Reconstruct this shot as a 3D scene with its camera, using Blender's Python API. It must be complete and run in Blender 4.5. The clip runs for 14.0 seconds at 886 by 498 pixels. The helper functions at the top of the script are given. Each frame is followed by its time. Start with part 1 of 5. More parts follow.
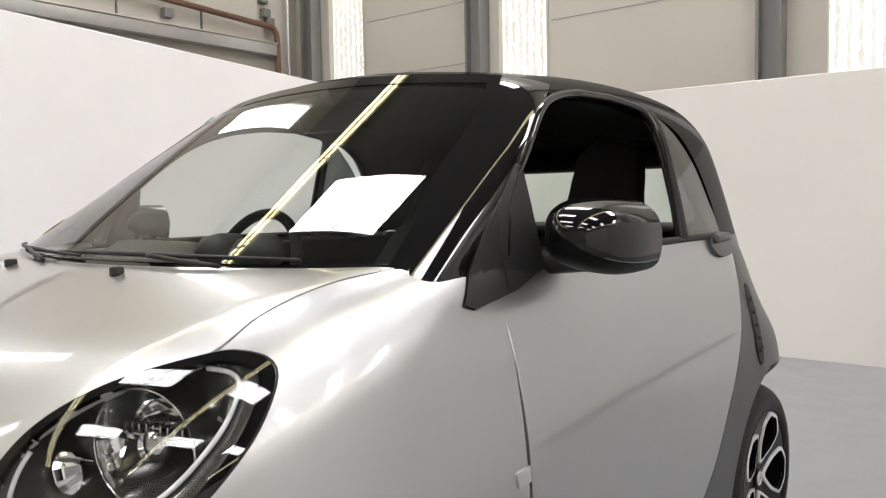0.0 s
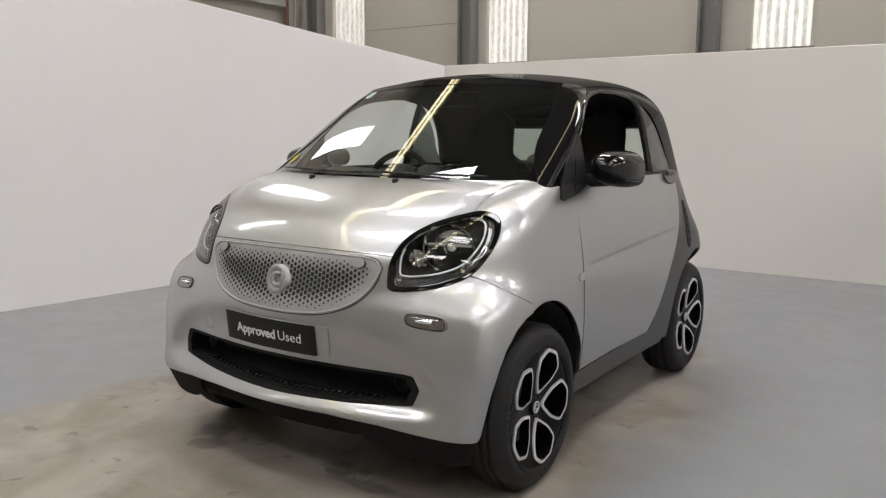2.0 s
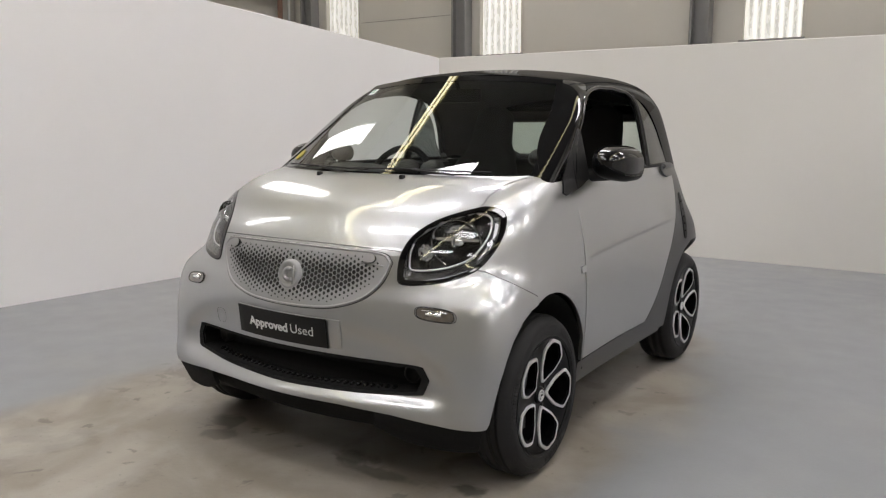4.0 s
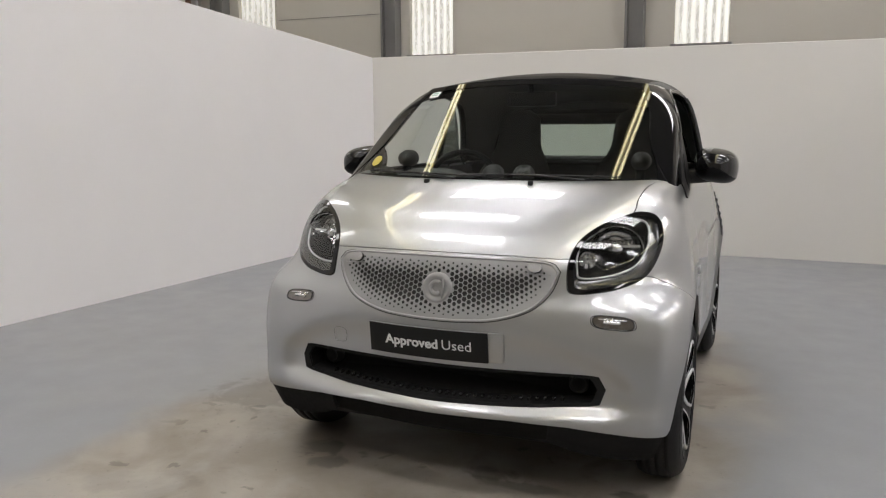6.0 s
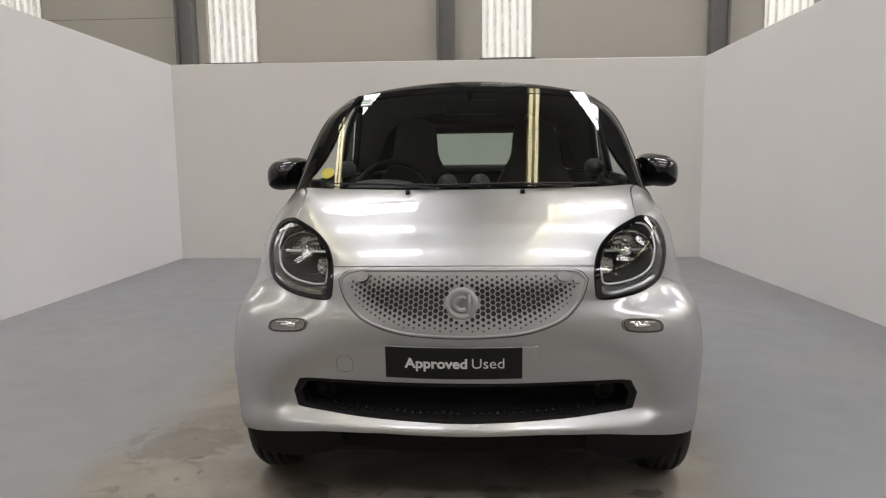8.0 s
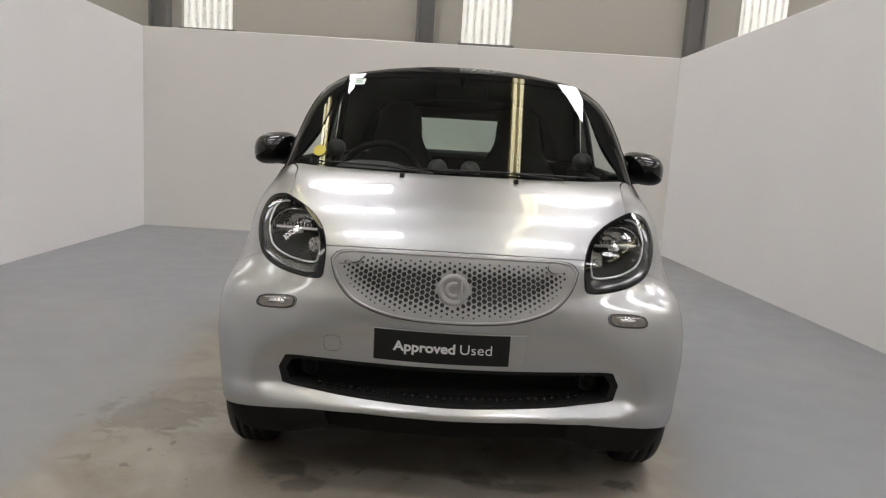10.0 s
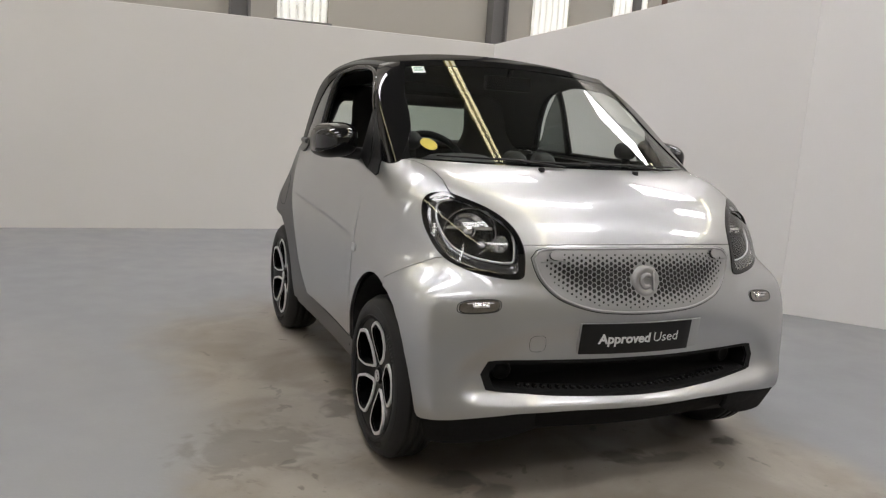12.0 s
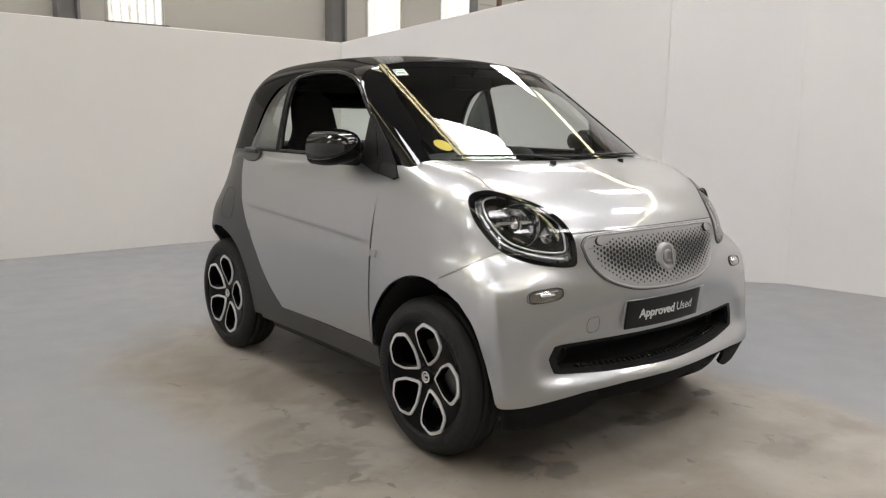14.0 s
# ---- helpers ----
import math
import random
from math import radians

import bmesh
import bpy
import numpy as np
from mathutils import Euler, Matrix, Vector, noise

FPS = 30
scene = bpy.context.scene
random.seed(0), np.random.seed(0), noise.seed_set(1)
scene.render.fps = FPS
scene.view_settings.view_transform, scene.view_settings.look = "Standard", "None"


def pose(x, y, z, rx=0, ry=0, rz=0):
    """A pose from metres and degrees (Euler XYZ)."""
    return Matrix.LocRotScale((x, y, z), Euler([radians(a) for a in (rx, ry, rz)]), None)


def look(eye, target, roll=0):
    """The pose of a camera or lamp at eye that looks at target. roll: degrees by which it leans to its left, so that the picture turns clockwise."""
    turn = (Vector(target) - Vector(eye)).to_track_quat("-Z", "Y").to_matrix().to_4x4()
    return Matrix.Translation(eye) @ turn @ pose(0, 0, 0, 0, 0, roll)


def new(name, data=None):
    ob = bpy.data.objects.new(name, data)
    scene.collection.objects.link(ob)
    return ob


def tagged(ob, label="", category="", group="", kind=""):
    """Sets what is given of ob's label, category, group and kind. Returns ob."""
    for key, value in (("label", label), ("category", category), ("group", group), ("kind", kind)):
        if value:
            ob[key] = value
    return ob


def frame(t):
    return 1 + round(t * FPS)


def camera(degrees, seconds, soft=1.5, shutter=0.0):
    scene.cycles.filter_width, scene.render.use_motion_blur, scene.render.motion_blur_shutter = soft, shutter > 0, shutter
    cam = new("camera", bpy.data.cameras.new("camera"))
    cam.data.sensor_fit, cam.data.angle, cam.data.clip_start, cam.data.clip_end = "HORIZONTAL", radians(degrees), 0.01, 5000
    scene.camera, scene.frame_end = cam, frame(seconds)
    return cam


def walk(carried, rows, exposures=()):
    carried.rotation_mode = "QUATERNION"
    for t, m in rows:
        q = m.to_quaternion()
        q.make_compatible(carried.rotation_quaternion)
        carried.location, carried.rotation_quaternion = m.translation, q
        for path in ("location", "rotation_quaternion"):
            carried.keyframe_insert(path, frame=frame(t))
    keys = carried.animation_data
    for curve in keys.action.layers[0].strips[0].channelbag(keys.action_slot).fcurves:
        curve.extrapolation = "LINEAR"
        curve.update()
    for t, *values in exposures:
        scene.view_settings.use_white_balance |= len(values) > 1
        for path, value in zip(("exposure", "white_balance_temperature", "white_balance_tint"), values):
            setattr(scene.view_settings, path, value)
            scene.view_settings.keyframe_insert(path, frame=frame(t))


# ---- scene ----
cam = camera(58.5, 14.0, 1.25)
PATH = [
    (0, (1.532, -0.792, 1.195), (0.280, 0.763, 1.074), -1.0),
    (0.5, (1.675, -1.209, 1.158), (0.483, 0.388, 0.989), -0.1),
    (1, (1.812, -1.657, 1.184), (0.641, -0.054, 0.944), 0.4),
    (1.5, (1.895, -2.082, 1.228), (0.79, -0.445, 0.913), 1.0),
    (2, (2.048, -2.412, 1.245), (0.923, -0.782, 0.964), 0.4),
    (4.5, (2.046, -2.576, 1.277), (0.959, -0.926, 0.966), -0.1),
    (5, (1.827, -2.733, 1.278), (0.793, -1.049, 0.97), 0.5),
    (5.5, (1.472, -2.891, 1.299), (0.567, -1.136, 0.98), 1.7),
    (6, (1.064, -2.942, 1.301), (0.297, -1.121, 0.99), -0.3),
    (6.5, (0.69, -3.026, 1.293), (0.144, -1.121, 1.022), -1.1),
    (7, (0.386, -3.041, 1.277), (0.068, -1.09, 0.979), -0.7),
    (7.5, (0.191, -3.012, 1.287), (0.028, -1.039, 1.008), -1.9),
    (10, (-0.031, -3.028, 1.3), (-0.04, -1.054, 0.974), 3.3),
    (10.5, (-0.468, -3.048, 1.312), (-0.31, -1.08, 0.995), 0.9),
    (11, (-0.904, -2.926, 1.288), (-0.563, -0.979, 0.983), 2.1),
    (11.5, (-1.333, -2.779, 1.259), (-0.779, -0.882, 0.952), 3.2),
    (12, (-1.733, -2.632, 1.263), (-0.931, -0.832, 0.926), 3.9),
    (12.5, (-2.046, -2.448, 1.262), (-1.073, -0.738, 0.905), 2.7),
    (13, (-2.337, -2.32, 1.263), (-1.199, -0.707, 0.944), 2.0),
    (13.5, (-2.528, -2.235, 1.249), (-1.257, -0.726, 0.922), 1.1),
    (14, (-2.565, -2.196, 1.248), (-1.294, -0.687, 0.922), 0.9),
]
EXPOSURES = [(0, -.55), (.2, -.79), (.5, -.95), (1, -1.06), (1.5, -1.02), (5, -1.03), (7.5, -1.20), (10, -1.17), (12.5, -1.04), (14, -.88)]
walk(cam, [(t, look(eye, target, roll)) for t, eye, target, roll in PATH], EXPOSURES)

# ---- light ----
world = bpy.data.worlds.new("world")
scene.world = world
world.use_nodes = True
world.node_tree.nodes["Background"].inputs[0].default_value = (.75, .82, .9, 1)
world.node_tree.nodes["Background"].inputs[1].default_value = .12
SKY_W, TUBE_W, WINDOW_W = 36.0, 11.0, 1.4


# ---- materials ----
def material(name, colour, rough=.5, metal=0., coat=0., vary=.08, scale=6., bump=0., bump_scale=60., spec=.5, film=1.5):
    """A procedural surface: colour varied at two scales, roughness varied, fine relief."""
    m = bpy.data.materials.new(name)
    m.use_nodes = True
    nt = m.node_tree
    b = nt.nodes["Principled BSDF"]
    b.inputs["Metallic"].default_value = metal
    b.inputs["Coat Weight"].default_value = coat
    b.inputs["Coat Roughness"].default_value, b.inputs["Coat IOR"].default_value = .012, film
    b.inputs["Specular IOR Level"].default_value = spec
    co = nt.nodes.new("ShaderNodeTexCoord")
    big, fine = nt.nodes.new("ShaderNodeTexNoise"), nt.nodes.new("ShaderNodeTexNoise")
    big.inputs["Scale"].default_value, fine.inputs["Scale"].default_value = scale, bump_scale
    big.inputs["Detail"].default_value = 5
    for n in (big, fine):
        nt.links.new(co.outputs["Object"], n.inputs["Vector"])
    mix = nt.nodes.new("ShaderNodeMix")
    mix.data_type = "RGBA"
    mix.inputs["A"].default_value = (*[c*(1 - vary) for c in colour], 1)
    mix.inputs["B"].default_value = (*[min(1, c*(1 + vary)) for c in colour], 1)
    nt.links.new(big.outputs["Fac"], mix.inputs["Factor"])
    nt.links.new(mix.outputs["Result"], b.inputs["Base Color"])
    r = nt.nodes.new("ShaderNodeMapRange")
    r.inputs["To Min"].default_value, r.inputs["To Max"].default_value = rough*.85, min(1, rough*1.15)
    nt.links.new(fine.outputs["Fac"], r.inputs["Value"])
    nt.links.new(r.outputs["Result"], b.inputs["Roughness"])
    if bump:
        bn = nt.nodes.new("ShaderNodeBump")
        bn.inputs["Strength"].default_value, bn.inputs["Distance"].default_value = bump, .002
        nt.links.new(fine.outputs["Fac"], bn.inputs["Height"])
        nt.links.new(bn.outputs["Normal"], b.inputs["Normal"])
    return m


def glow(name, colour, strength):
    m = bpy.data.materials.new(name)
    m.use_nodes = True
    b = m.node_tree.nodes["Principled BSDF"]
    b.inputs["Base Color"].default_value = (.6, .6, .6, 1)
    b.inputs["Emission Color"].default_value = (*colour, 1)
    b.inputs["Emission Strength"].default_value = strength
    return m


def glass(name, tint, ior=1.5, gloss=.0):
    """A thin pane: what lies behind, tinted, under a mirror film."""
    m = bpy.data.materials.new(name)
    m.use_nodes = True
    nt = m.node_tree
    nt.nodes.remove(nt.nodes["Principled BSDF"])
    out = nt.nodes["Material Output"]
    tr, gl, mx, lw = (nt.nodes.new("ShaderNode" + k) for k in ("BsdfTransparent", "BsdfGlossy", "MixShader", "LayerWeight"))
    pw, ma = nt.nodes.new("ShaderNodeMath"), nt.nodes.new("ShaderNodeMath")
    pw.operation, ma.operation = "POWER", "MULTIPLY_ADD"
    f0 = 1.6*((ior - 1)/(ior + 1))**2
    tr.inputs["Color"].default_value = (*tint, 1)
    gl.inputs["Roughness"].default_value = gloss
    lw.inputs["Blend"].default_value = .5
    pw.inputs[1].default_value = 4.5
    ma.inputs[1].default_value, ma.inputs[2].default_value = 1 - f0, f0
    nt.links.new(lw.outputs["Facing"], pw.inputs[0])
    nt.links.new(pw.outputs[0], ma.inputs[0])
    nt.links.new(ma.outputs[0], mx.inputs[0])
    nt.links.new(tr.outputs[0], mx.inputs[1])
    nt.links.new(gl.outputs[0], mx.inputs[2])
    nt.links.new(mx.outputs[0], out.inputs["Surface"])
    return m


def floor_paint():
    """Grey floor paint, worn through to bare brownish concrete where cars are parked, with dark oil stains and a faint
    car shadow painted in.
    """
    m = bpy.data.materials.new("floor_paint")
    m.use_nodes = True
    nt = m.node_tree
    b = nt.nodes["Principled BSDF"]
    co = nt.nodes.new("ShaderNodeTexCoord")

    def noise_at(scale, detail, warp=0.):
        n = nt.nodes.new("ShaderNodeTexNoise")
        n.inputs["Scale"].default_value, n.inputs["Detail"].default_value, n.inputs["Distortion"].default_value = scale, detail, warp
        nt.links.new(co.outputs["Object"], n.inputs["Vector"])
        return n.outputs["Fac"]

    def calc(op, a, c, clamp=False):
        n = nt.nodes.new("ShaderNodeMath")
        n.operation, n.use_clamp = op, clamp
        for k, v in enumerate((a, c)):
            if isinstance(v, (int, float)):
                n.inputs[k].default_value = v
            else:
                nt.links.new(v, n.inputs[k])
        return n.outputs[0]

    def ramp(v, lo, hi):
        n = nt.nodes.new("ShaderNodeMapRange")
        n.interpolation_type = "SMOOTHSTEP"
        n.inputs["From Min"].default_value, n.inputs["From Max"].default_value = lo, hi
        nt.links.new(v, n.inputs["Value"])
        return n.outputs["Result"]

    def blend(f, a, c):
        n = nt.nodes.new("ShaderNodeMix")
        n.data_type = "RGBA"
        nt.links.new(f, n.inputs["Factor"])
        for key, v in (("A", a), ("B", c)):
            if isinstance(v, tuple):
                n.inputs[key].default_value = (*v, 1)
            else:
                nt.links.new(v, n.inputs[key])
        return n.outputs["Result"]
    # distance from the parking bay's middle, squared off towards the bay's long sides
    xyz = nt.nodes.new("ShaderNodeSeparateXYZ")
    nt.links.new(co.outputs["Object"], xyz.inputs[0])
    px, py = xyz.outputs["X"], xyz.outputs["Y"]
    bx = calc("POWER", calc("ABSOLUTE", calc("DIVIDE", calc("ADD", px, .24), 1.22), 0), 3.5)
    by = calc("POWER", calc("ABSOLUTE", calc("DIVIDE", calc("SUBTRACT", py, .25), 2.15), 0), 3.5)
    ln = calc("POWER", calc("ADD", bx, by), 1/3.5)
    d = calc("ADD", ln, calc("MULTIPLY", calc("SUBTRACT", noise_at(1.3, 5, .5), .5), .75))
    worn = ramp(d, 1.16, .82)
    paint = blend(noise_at(1.1, 4), (.205, .212, .222), (.245, .252, .262))
    bare = blend(ramp(noise_at(2.2, 6, .6), .35, .65), (.200, .174, .140), (.300, .272, .232))
    base = blend(worn, paint, bare)
    near = ramp(d, 1.05, .7)
    oil = calc("MULTIPLY", ramp(noise_at(2.9, 6, .3), .58, .68), near, True)
    base = blend(calc("MULTIPLY", oil, .38), base, (.070, .056, .042))
    drops = calc("MULTIPLY", ramp(noise_at(8.5, 5, .5), .645, .70), near, True)
    base = blend(calc("MULTIPLY", drops, .5), base, (.035, .029, .022))
    scuff = calc("MULTIPLY", ramp(noise_at(2.6, 6, .5), .52, .66), near, True)
    base = blend(calc("MULTIPLY", scuff, .30), base, (.36, .345, .32))
    # patch under the nose: old stain plus the car's shadow, painted in
    mp2 = nt.nodes.new("ShaderNodeMapping")
    mp2.inputs["Location"].default_value = (.05, .12, 0)
    mp2.inputs["Scale"].default_value = (.85, 1.1, 1)
    nt.links.new(co.outputs["Object"], mp2.inputs["Vector"])
    ln2 = nt.nodes.new("ShaderNodeVectorMath")
    ln2.operation = "LENGTH"
    nt.links.new(mp2.outputs[0], ln2.inputs[0])
    stain_shade = ramp(calc("ADD", ln2.outputs["Value"], calc("MULTIPLY", calc("SUBTRACT", noise_at(2.4, 6, .5), .5), 2.2)), 1.05, .55)
    base = blend(calc("MULTIPLY", stain_shade, .05), base, (.066, .056, .046))
    # single stains: old drips under the nose and beside the sills, a scorched patch beside the bay
    ragged = calc("MULTIPLY", calc("SUBTRACT", noise_at(9, 6, .8), .5), 2.6)
    for sx, sy, rx, ry, much in ((-.58, -.30, .10, .07, .8), (.64, -.27, .07, .05, .8), (.14, -.28, .12, .05, .7), (-.50, -.42, .08, .05, .6),
                                 (-.78, .45, .07, .10, .7), (-.74, .62, .05, .06, .7), (.30, -.34, .20, .04, .6), (-1.2, .15, .26, .22, .5), (.36, -.82, .14, .10, .35)):
        ex = calc("POWER", calc("DIVIDE", calc("SUBTRACT", px, sx), rx), 2)
        ey = calc("POWER", calc("DIVIDE", calc("SUBTRACT", py, sy), ry), 2)
        spot = ramp(calc("ADD", calc("POWER", calc("ADD", ex, ey), .5), ragged), 1.25, .55)
        base = blend(calc("MULTIPLY", spot, much), base, (.050, .042, .033))
    grit = ramp(noise_at(38, 4), .62, .75)
    base = blend(calc("MULTIPLY", calc("MULTIPLY", grit, worn), .35), base, (.10, .09, .075))
    fade = ramp(noise_at(.55, 5, .6), .42, .66)
    base = blend(calc("MULTIPLY", fade, .22), base, (.30, .285, .262))
    nt.links.new(base, b.inputs["Base Color"])
    r = nt.nodes.new("ShaderNodeMapRange")
    r.inputs["To Min"].default_value, r.inputs["To Max"].default_value = .38, .62
    nt.links.new(noise_at(5, 5), r.inputs["Value"])
    nt.links.new(r.outputs["Result"], b.inputs["Roughness"])
    bn = nt.nodes.new("ShaderNodeBump")
    bn.inputs["Strength"].default_value, bn.inputs["Distance"].default_value = .25, .002
    nt.links.new(noise_at(60, 4), bn.inputs["Height"])
    nt.links.new(bn.outputs["Normal"], b.inputs["Normal"])
    return m


SILVER = material("silver_paint", (.425, .433, .435), .36, 1.0, 1.0, .02, 3., .08, 1400., film=1.62)
GLOSS = material("black_gloss_paint", (.004, .004, .0045), .25, 0., 1.0, .1, 4., spec=.0)
GREY = material("dark_grey_cell_paint", (.034, .035, .036), .40, 0., .2, .06, 5., .05, 700.)
ROOFBLACK = material("black_roof_paint", (.004, .004, .0045), .3, 0., .35, .1, 4., spec=.0)
PLASTIC = material("black_grained_plastic", (.009, .009, .0095), .5, 0., 0., .12, 8., .25, 500., spec=.35)
VOID = material("unlit_black_plastic", (.009, .009, .0092), .8, spec=.14)
CAVITY = material("black_moulding", (.010, .010, .0105), .55, spec=.3)
BOWL = material("smoky_lamp_bowl", (.07, .068, .066), .16, .7, 0., .3, 30.)
LCHROME = material("lamp_chrome", (.86, .86, .87), .07, 1., 0., .2, 40.)
DASHM = material("dark_dashboard_plastic", (.022, .021, .021), .5, 0., 0., .12, 10., .2, 400.)
DARK = material("dark_cavity", (.011, .011, .011), .75)
FABRIC = material("black_fabric", (.024, .023, .023), .85, 0., 0., .2, 25., .3, 400.)
TRIM = material("black_satin_moulding", (.006, .006, .0065), .4, 0., .08, .1, 9., spec=.06)
RUBBER = material("tyre_rubber", (.012, .012, .0125), .58, 0., 0., .3, 14., .4, 260., spec=.3)
RIM = material("black_spoke_lacquer", (.0025, .0025, .003), .3, 0., .08, .1, 9., spec=.08)
ALLOY = material("machined_alloy", (.70, .70, .70), .4, .6, 0., .06, 30., .08, 500.)
CHROME = material("chrome", (.82, .82, .83), .06, 1., 0., .03, 5.)
GRILLE = material("silver_grille_plastic", (.33, .33, .33), .5, .3, .1, .05, 9., .05, 400.)
PLATE = material("black_show_plate", (.008, .008, .008), .45, 0., 0., .1, 12., spec=.25)
PLINTH = material("pale_plinth", (.42, .43, .44), .5, .7)
LGUIDE = material("light_guide_acrylic", (.66, .67, .68), .2, .3)
LETTER = material("pale_lettering", (.62, .63, .63), .5)
YELLOW = material("yellow_sticker_film", (.47, .39, .04), .5)
PAPER = material("white_sticker_paper", (.75, .78, .76), .6)
GREEN = material("green_print", (.12, .35, .25), .6)
AMBER = material("clear_lamp_lens", (.20, .185, .17), .16, .9, 1., .5, 60.)
SMOKE = material("dark_lamp_trim", (.02, .02, .021), .22, 0., .8, .2, 20.)
MIRROR = material("mirror_glass", (.8, .82, .83), .02, 1.)
SCREEN = glass("windscreen_glass", (.72, .78, .75), 1.62)
PANE = glass("side_glass", (.72, .80, .75), 1.5)
PRIVACY = glass("tinted_quarter_glass", (.20, .22, .21), 2.1, .03)
LENS = glass("lamp_lens", (.93, .94, .94), 1.45)
# same settings as WALL, in a darker and warmer tone
WALL_N = material("north_wall_paint", (.66, .645, .615), .75, 0., 0., .035, 1.2, .15, 120.)
YBAT = material("yellowed_batten", (.70, .60, .30), .5)
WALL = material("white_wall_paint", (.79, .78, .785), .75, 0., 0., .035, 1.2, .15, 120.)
CLAD = material("beige_cladding_paint", (.44, .42, .375), .6, 0., 0., .06, .8, .1, 40.)
STEEL = material("grey_steel_paint", (.17, .168, .165), .5, .2, 0., .15, 4., .1, 60.)
BROWN = material("rusty_pipe_paint", (.14, .075, .05), .6, .2, 0., .25, 12., .2, 90.)
TRAY = material("galvanised_tray", (.42, .42, .41), .42, .7, 0., .12, 8., .1, 90.)
ROOFM = material("roof_sheet", (.20, .20, .20), .6, .1, 0., .08, 1., .1, 30.)
FLOOR = floor_paint()
SKYM = glow("skylight_sheet", (1., .964, .992), SKY_W)
HIGHM = glow("high_window_sheet", (1., .985, .97), SKY_W*.4)
TUBEM = glow("fluorescent_tube", (1., .93, .64), TUBE_W)


def corrugated_glow():
    """Ribbed translucent sheet with daylight behind it, grimy in streaks."""
    m = glow("ribbed_window_sheet", (1., .97, .86), WINDOW_W)
    nt = m.node_tree
    b = nt.nodes["Principled BSDF"]
    co, n, r, mu = (nt.nodes.new("ShaderNode" + k) for k in ("TexCoord", "TexNoise", "MapRange", "Mapping"))
    mu.inputs["Scale"].default_value = (34, 34, 11)
    n.inputs["Scale"].default_value, n.inputs["Detail"].default_value = 1.5, 5
    wv, ad, sx, mt = (nt.nodes.new("ShaderNode" + k) for k in ("Math", "Math", "SeparateXYZ", "Math"))
    mt.operation, wv.operation, ad.operation = "MULTIPLY", "SINE", "MULTIPLY_ADD"
    mt.inputs[1].default_value = 2*math.pi/.082
    nt.links.new(co.outputs["Object"], sx.inputs[0])
    nt.links.new(sx.outputs["X"], mt.inputs[0])
    nt.links.new(mt.outputs[0], wv.inputs[0])
    nt.links.new(wv.outputs[0], ad.inputs[0])
    ad.inputs[1].default_value = .20
    r.inputs["From Min"].default_value, r.inputs["From Max"].default_value = .36, .50
    r.inputs["To Min"].default_value, r.inputs["To Max"].default_value = WINDOW_W*.16, WINDOW_W
    nt.links.new(co.outputs["Object"], mu.inputs[0])
    nt.links.new(mu.outputs[0], n.inputs["Vector"])
    nt.links.new(n.outputs["Fac"], ad.inputs[2])
    nt.links.new(ad.outputs[0], r.inputs["Value"])
    nt.links.new(r.outputs["Result"], b.inputs["Emission Strength"])
    return m


RIBBED = corrugated_glow()


# ---- mesh helpers ----
def mesh_of(name, verts, faces, mat, smooth=True, normals=None):
    me = bpy.data.meshes.new(name)
    me.from_pydata([tuple(map(float, v)) for v in verts], [], [tuple(f) for f in faces])
    me.materials.append(mat)
    me.polygons.foreach_set("use_smooth", [smooth]*len(me.polygons))
    me.update()
    if normals is not None:
        me.normals_split_custom_set_from_vertices([tuple(map(float, n)) for n in normals])
    return me


def part(name, bm, mat, parent, label="", smooth=None):
    """One mesh object from a bmesh (or ready mesh) under a thing or a part."""
    if isinstance(bm, bmesh.types.BMesh):
        me = bpy.data.meshes.new(name)
        bmesh.ops.recalc_face_normals(bm, faces=bm.faces)
        bm.to_mesh(me)
        bm.free()
        me.materials.append(mat)
        if smooth is not None:
            me.set_sharp_from_angle(angle=radians(smooth))
            me.polygons.foreach_set("use_smooth", [True]*len(me.polygons))
    else:
        me = bm
    ob = new(name, me)
    ob.parent = parent
    if label:
        ob["label"] = label
    return ob


def thing(name, place=(0, 0, 0), **tags):
    ob = new(name)
    ob.empty_display_size = .1
    ob.location = place
    return tagged(ob, **tags)


def box(bm, lo, hi, m=None, bevel=0.):
    r = bmesh.ops.create_cube(bm, size=1)
    for v in r["verts"]:
        v.co = Vector([lo[k] + (v.co[k] + .5)*(hi[k] - lo[k]) for k in range(3)])
    vs = r["verts"]
    if bevel:
        es = list({e for v in vs for e in v.link_edges})
        vs = [v for v in bmesh.ops.bevel(bm, geom=es, offset=bevel, segments=2, affect="EDGES", profile=.6)["verts"]]
    if m is not None:
        bmesh.ops.transform(bm, matrix=m, verts=[v for v in vs if v.is_valid])
    return vs


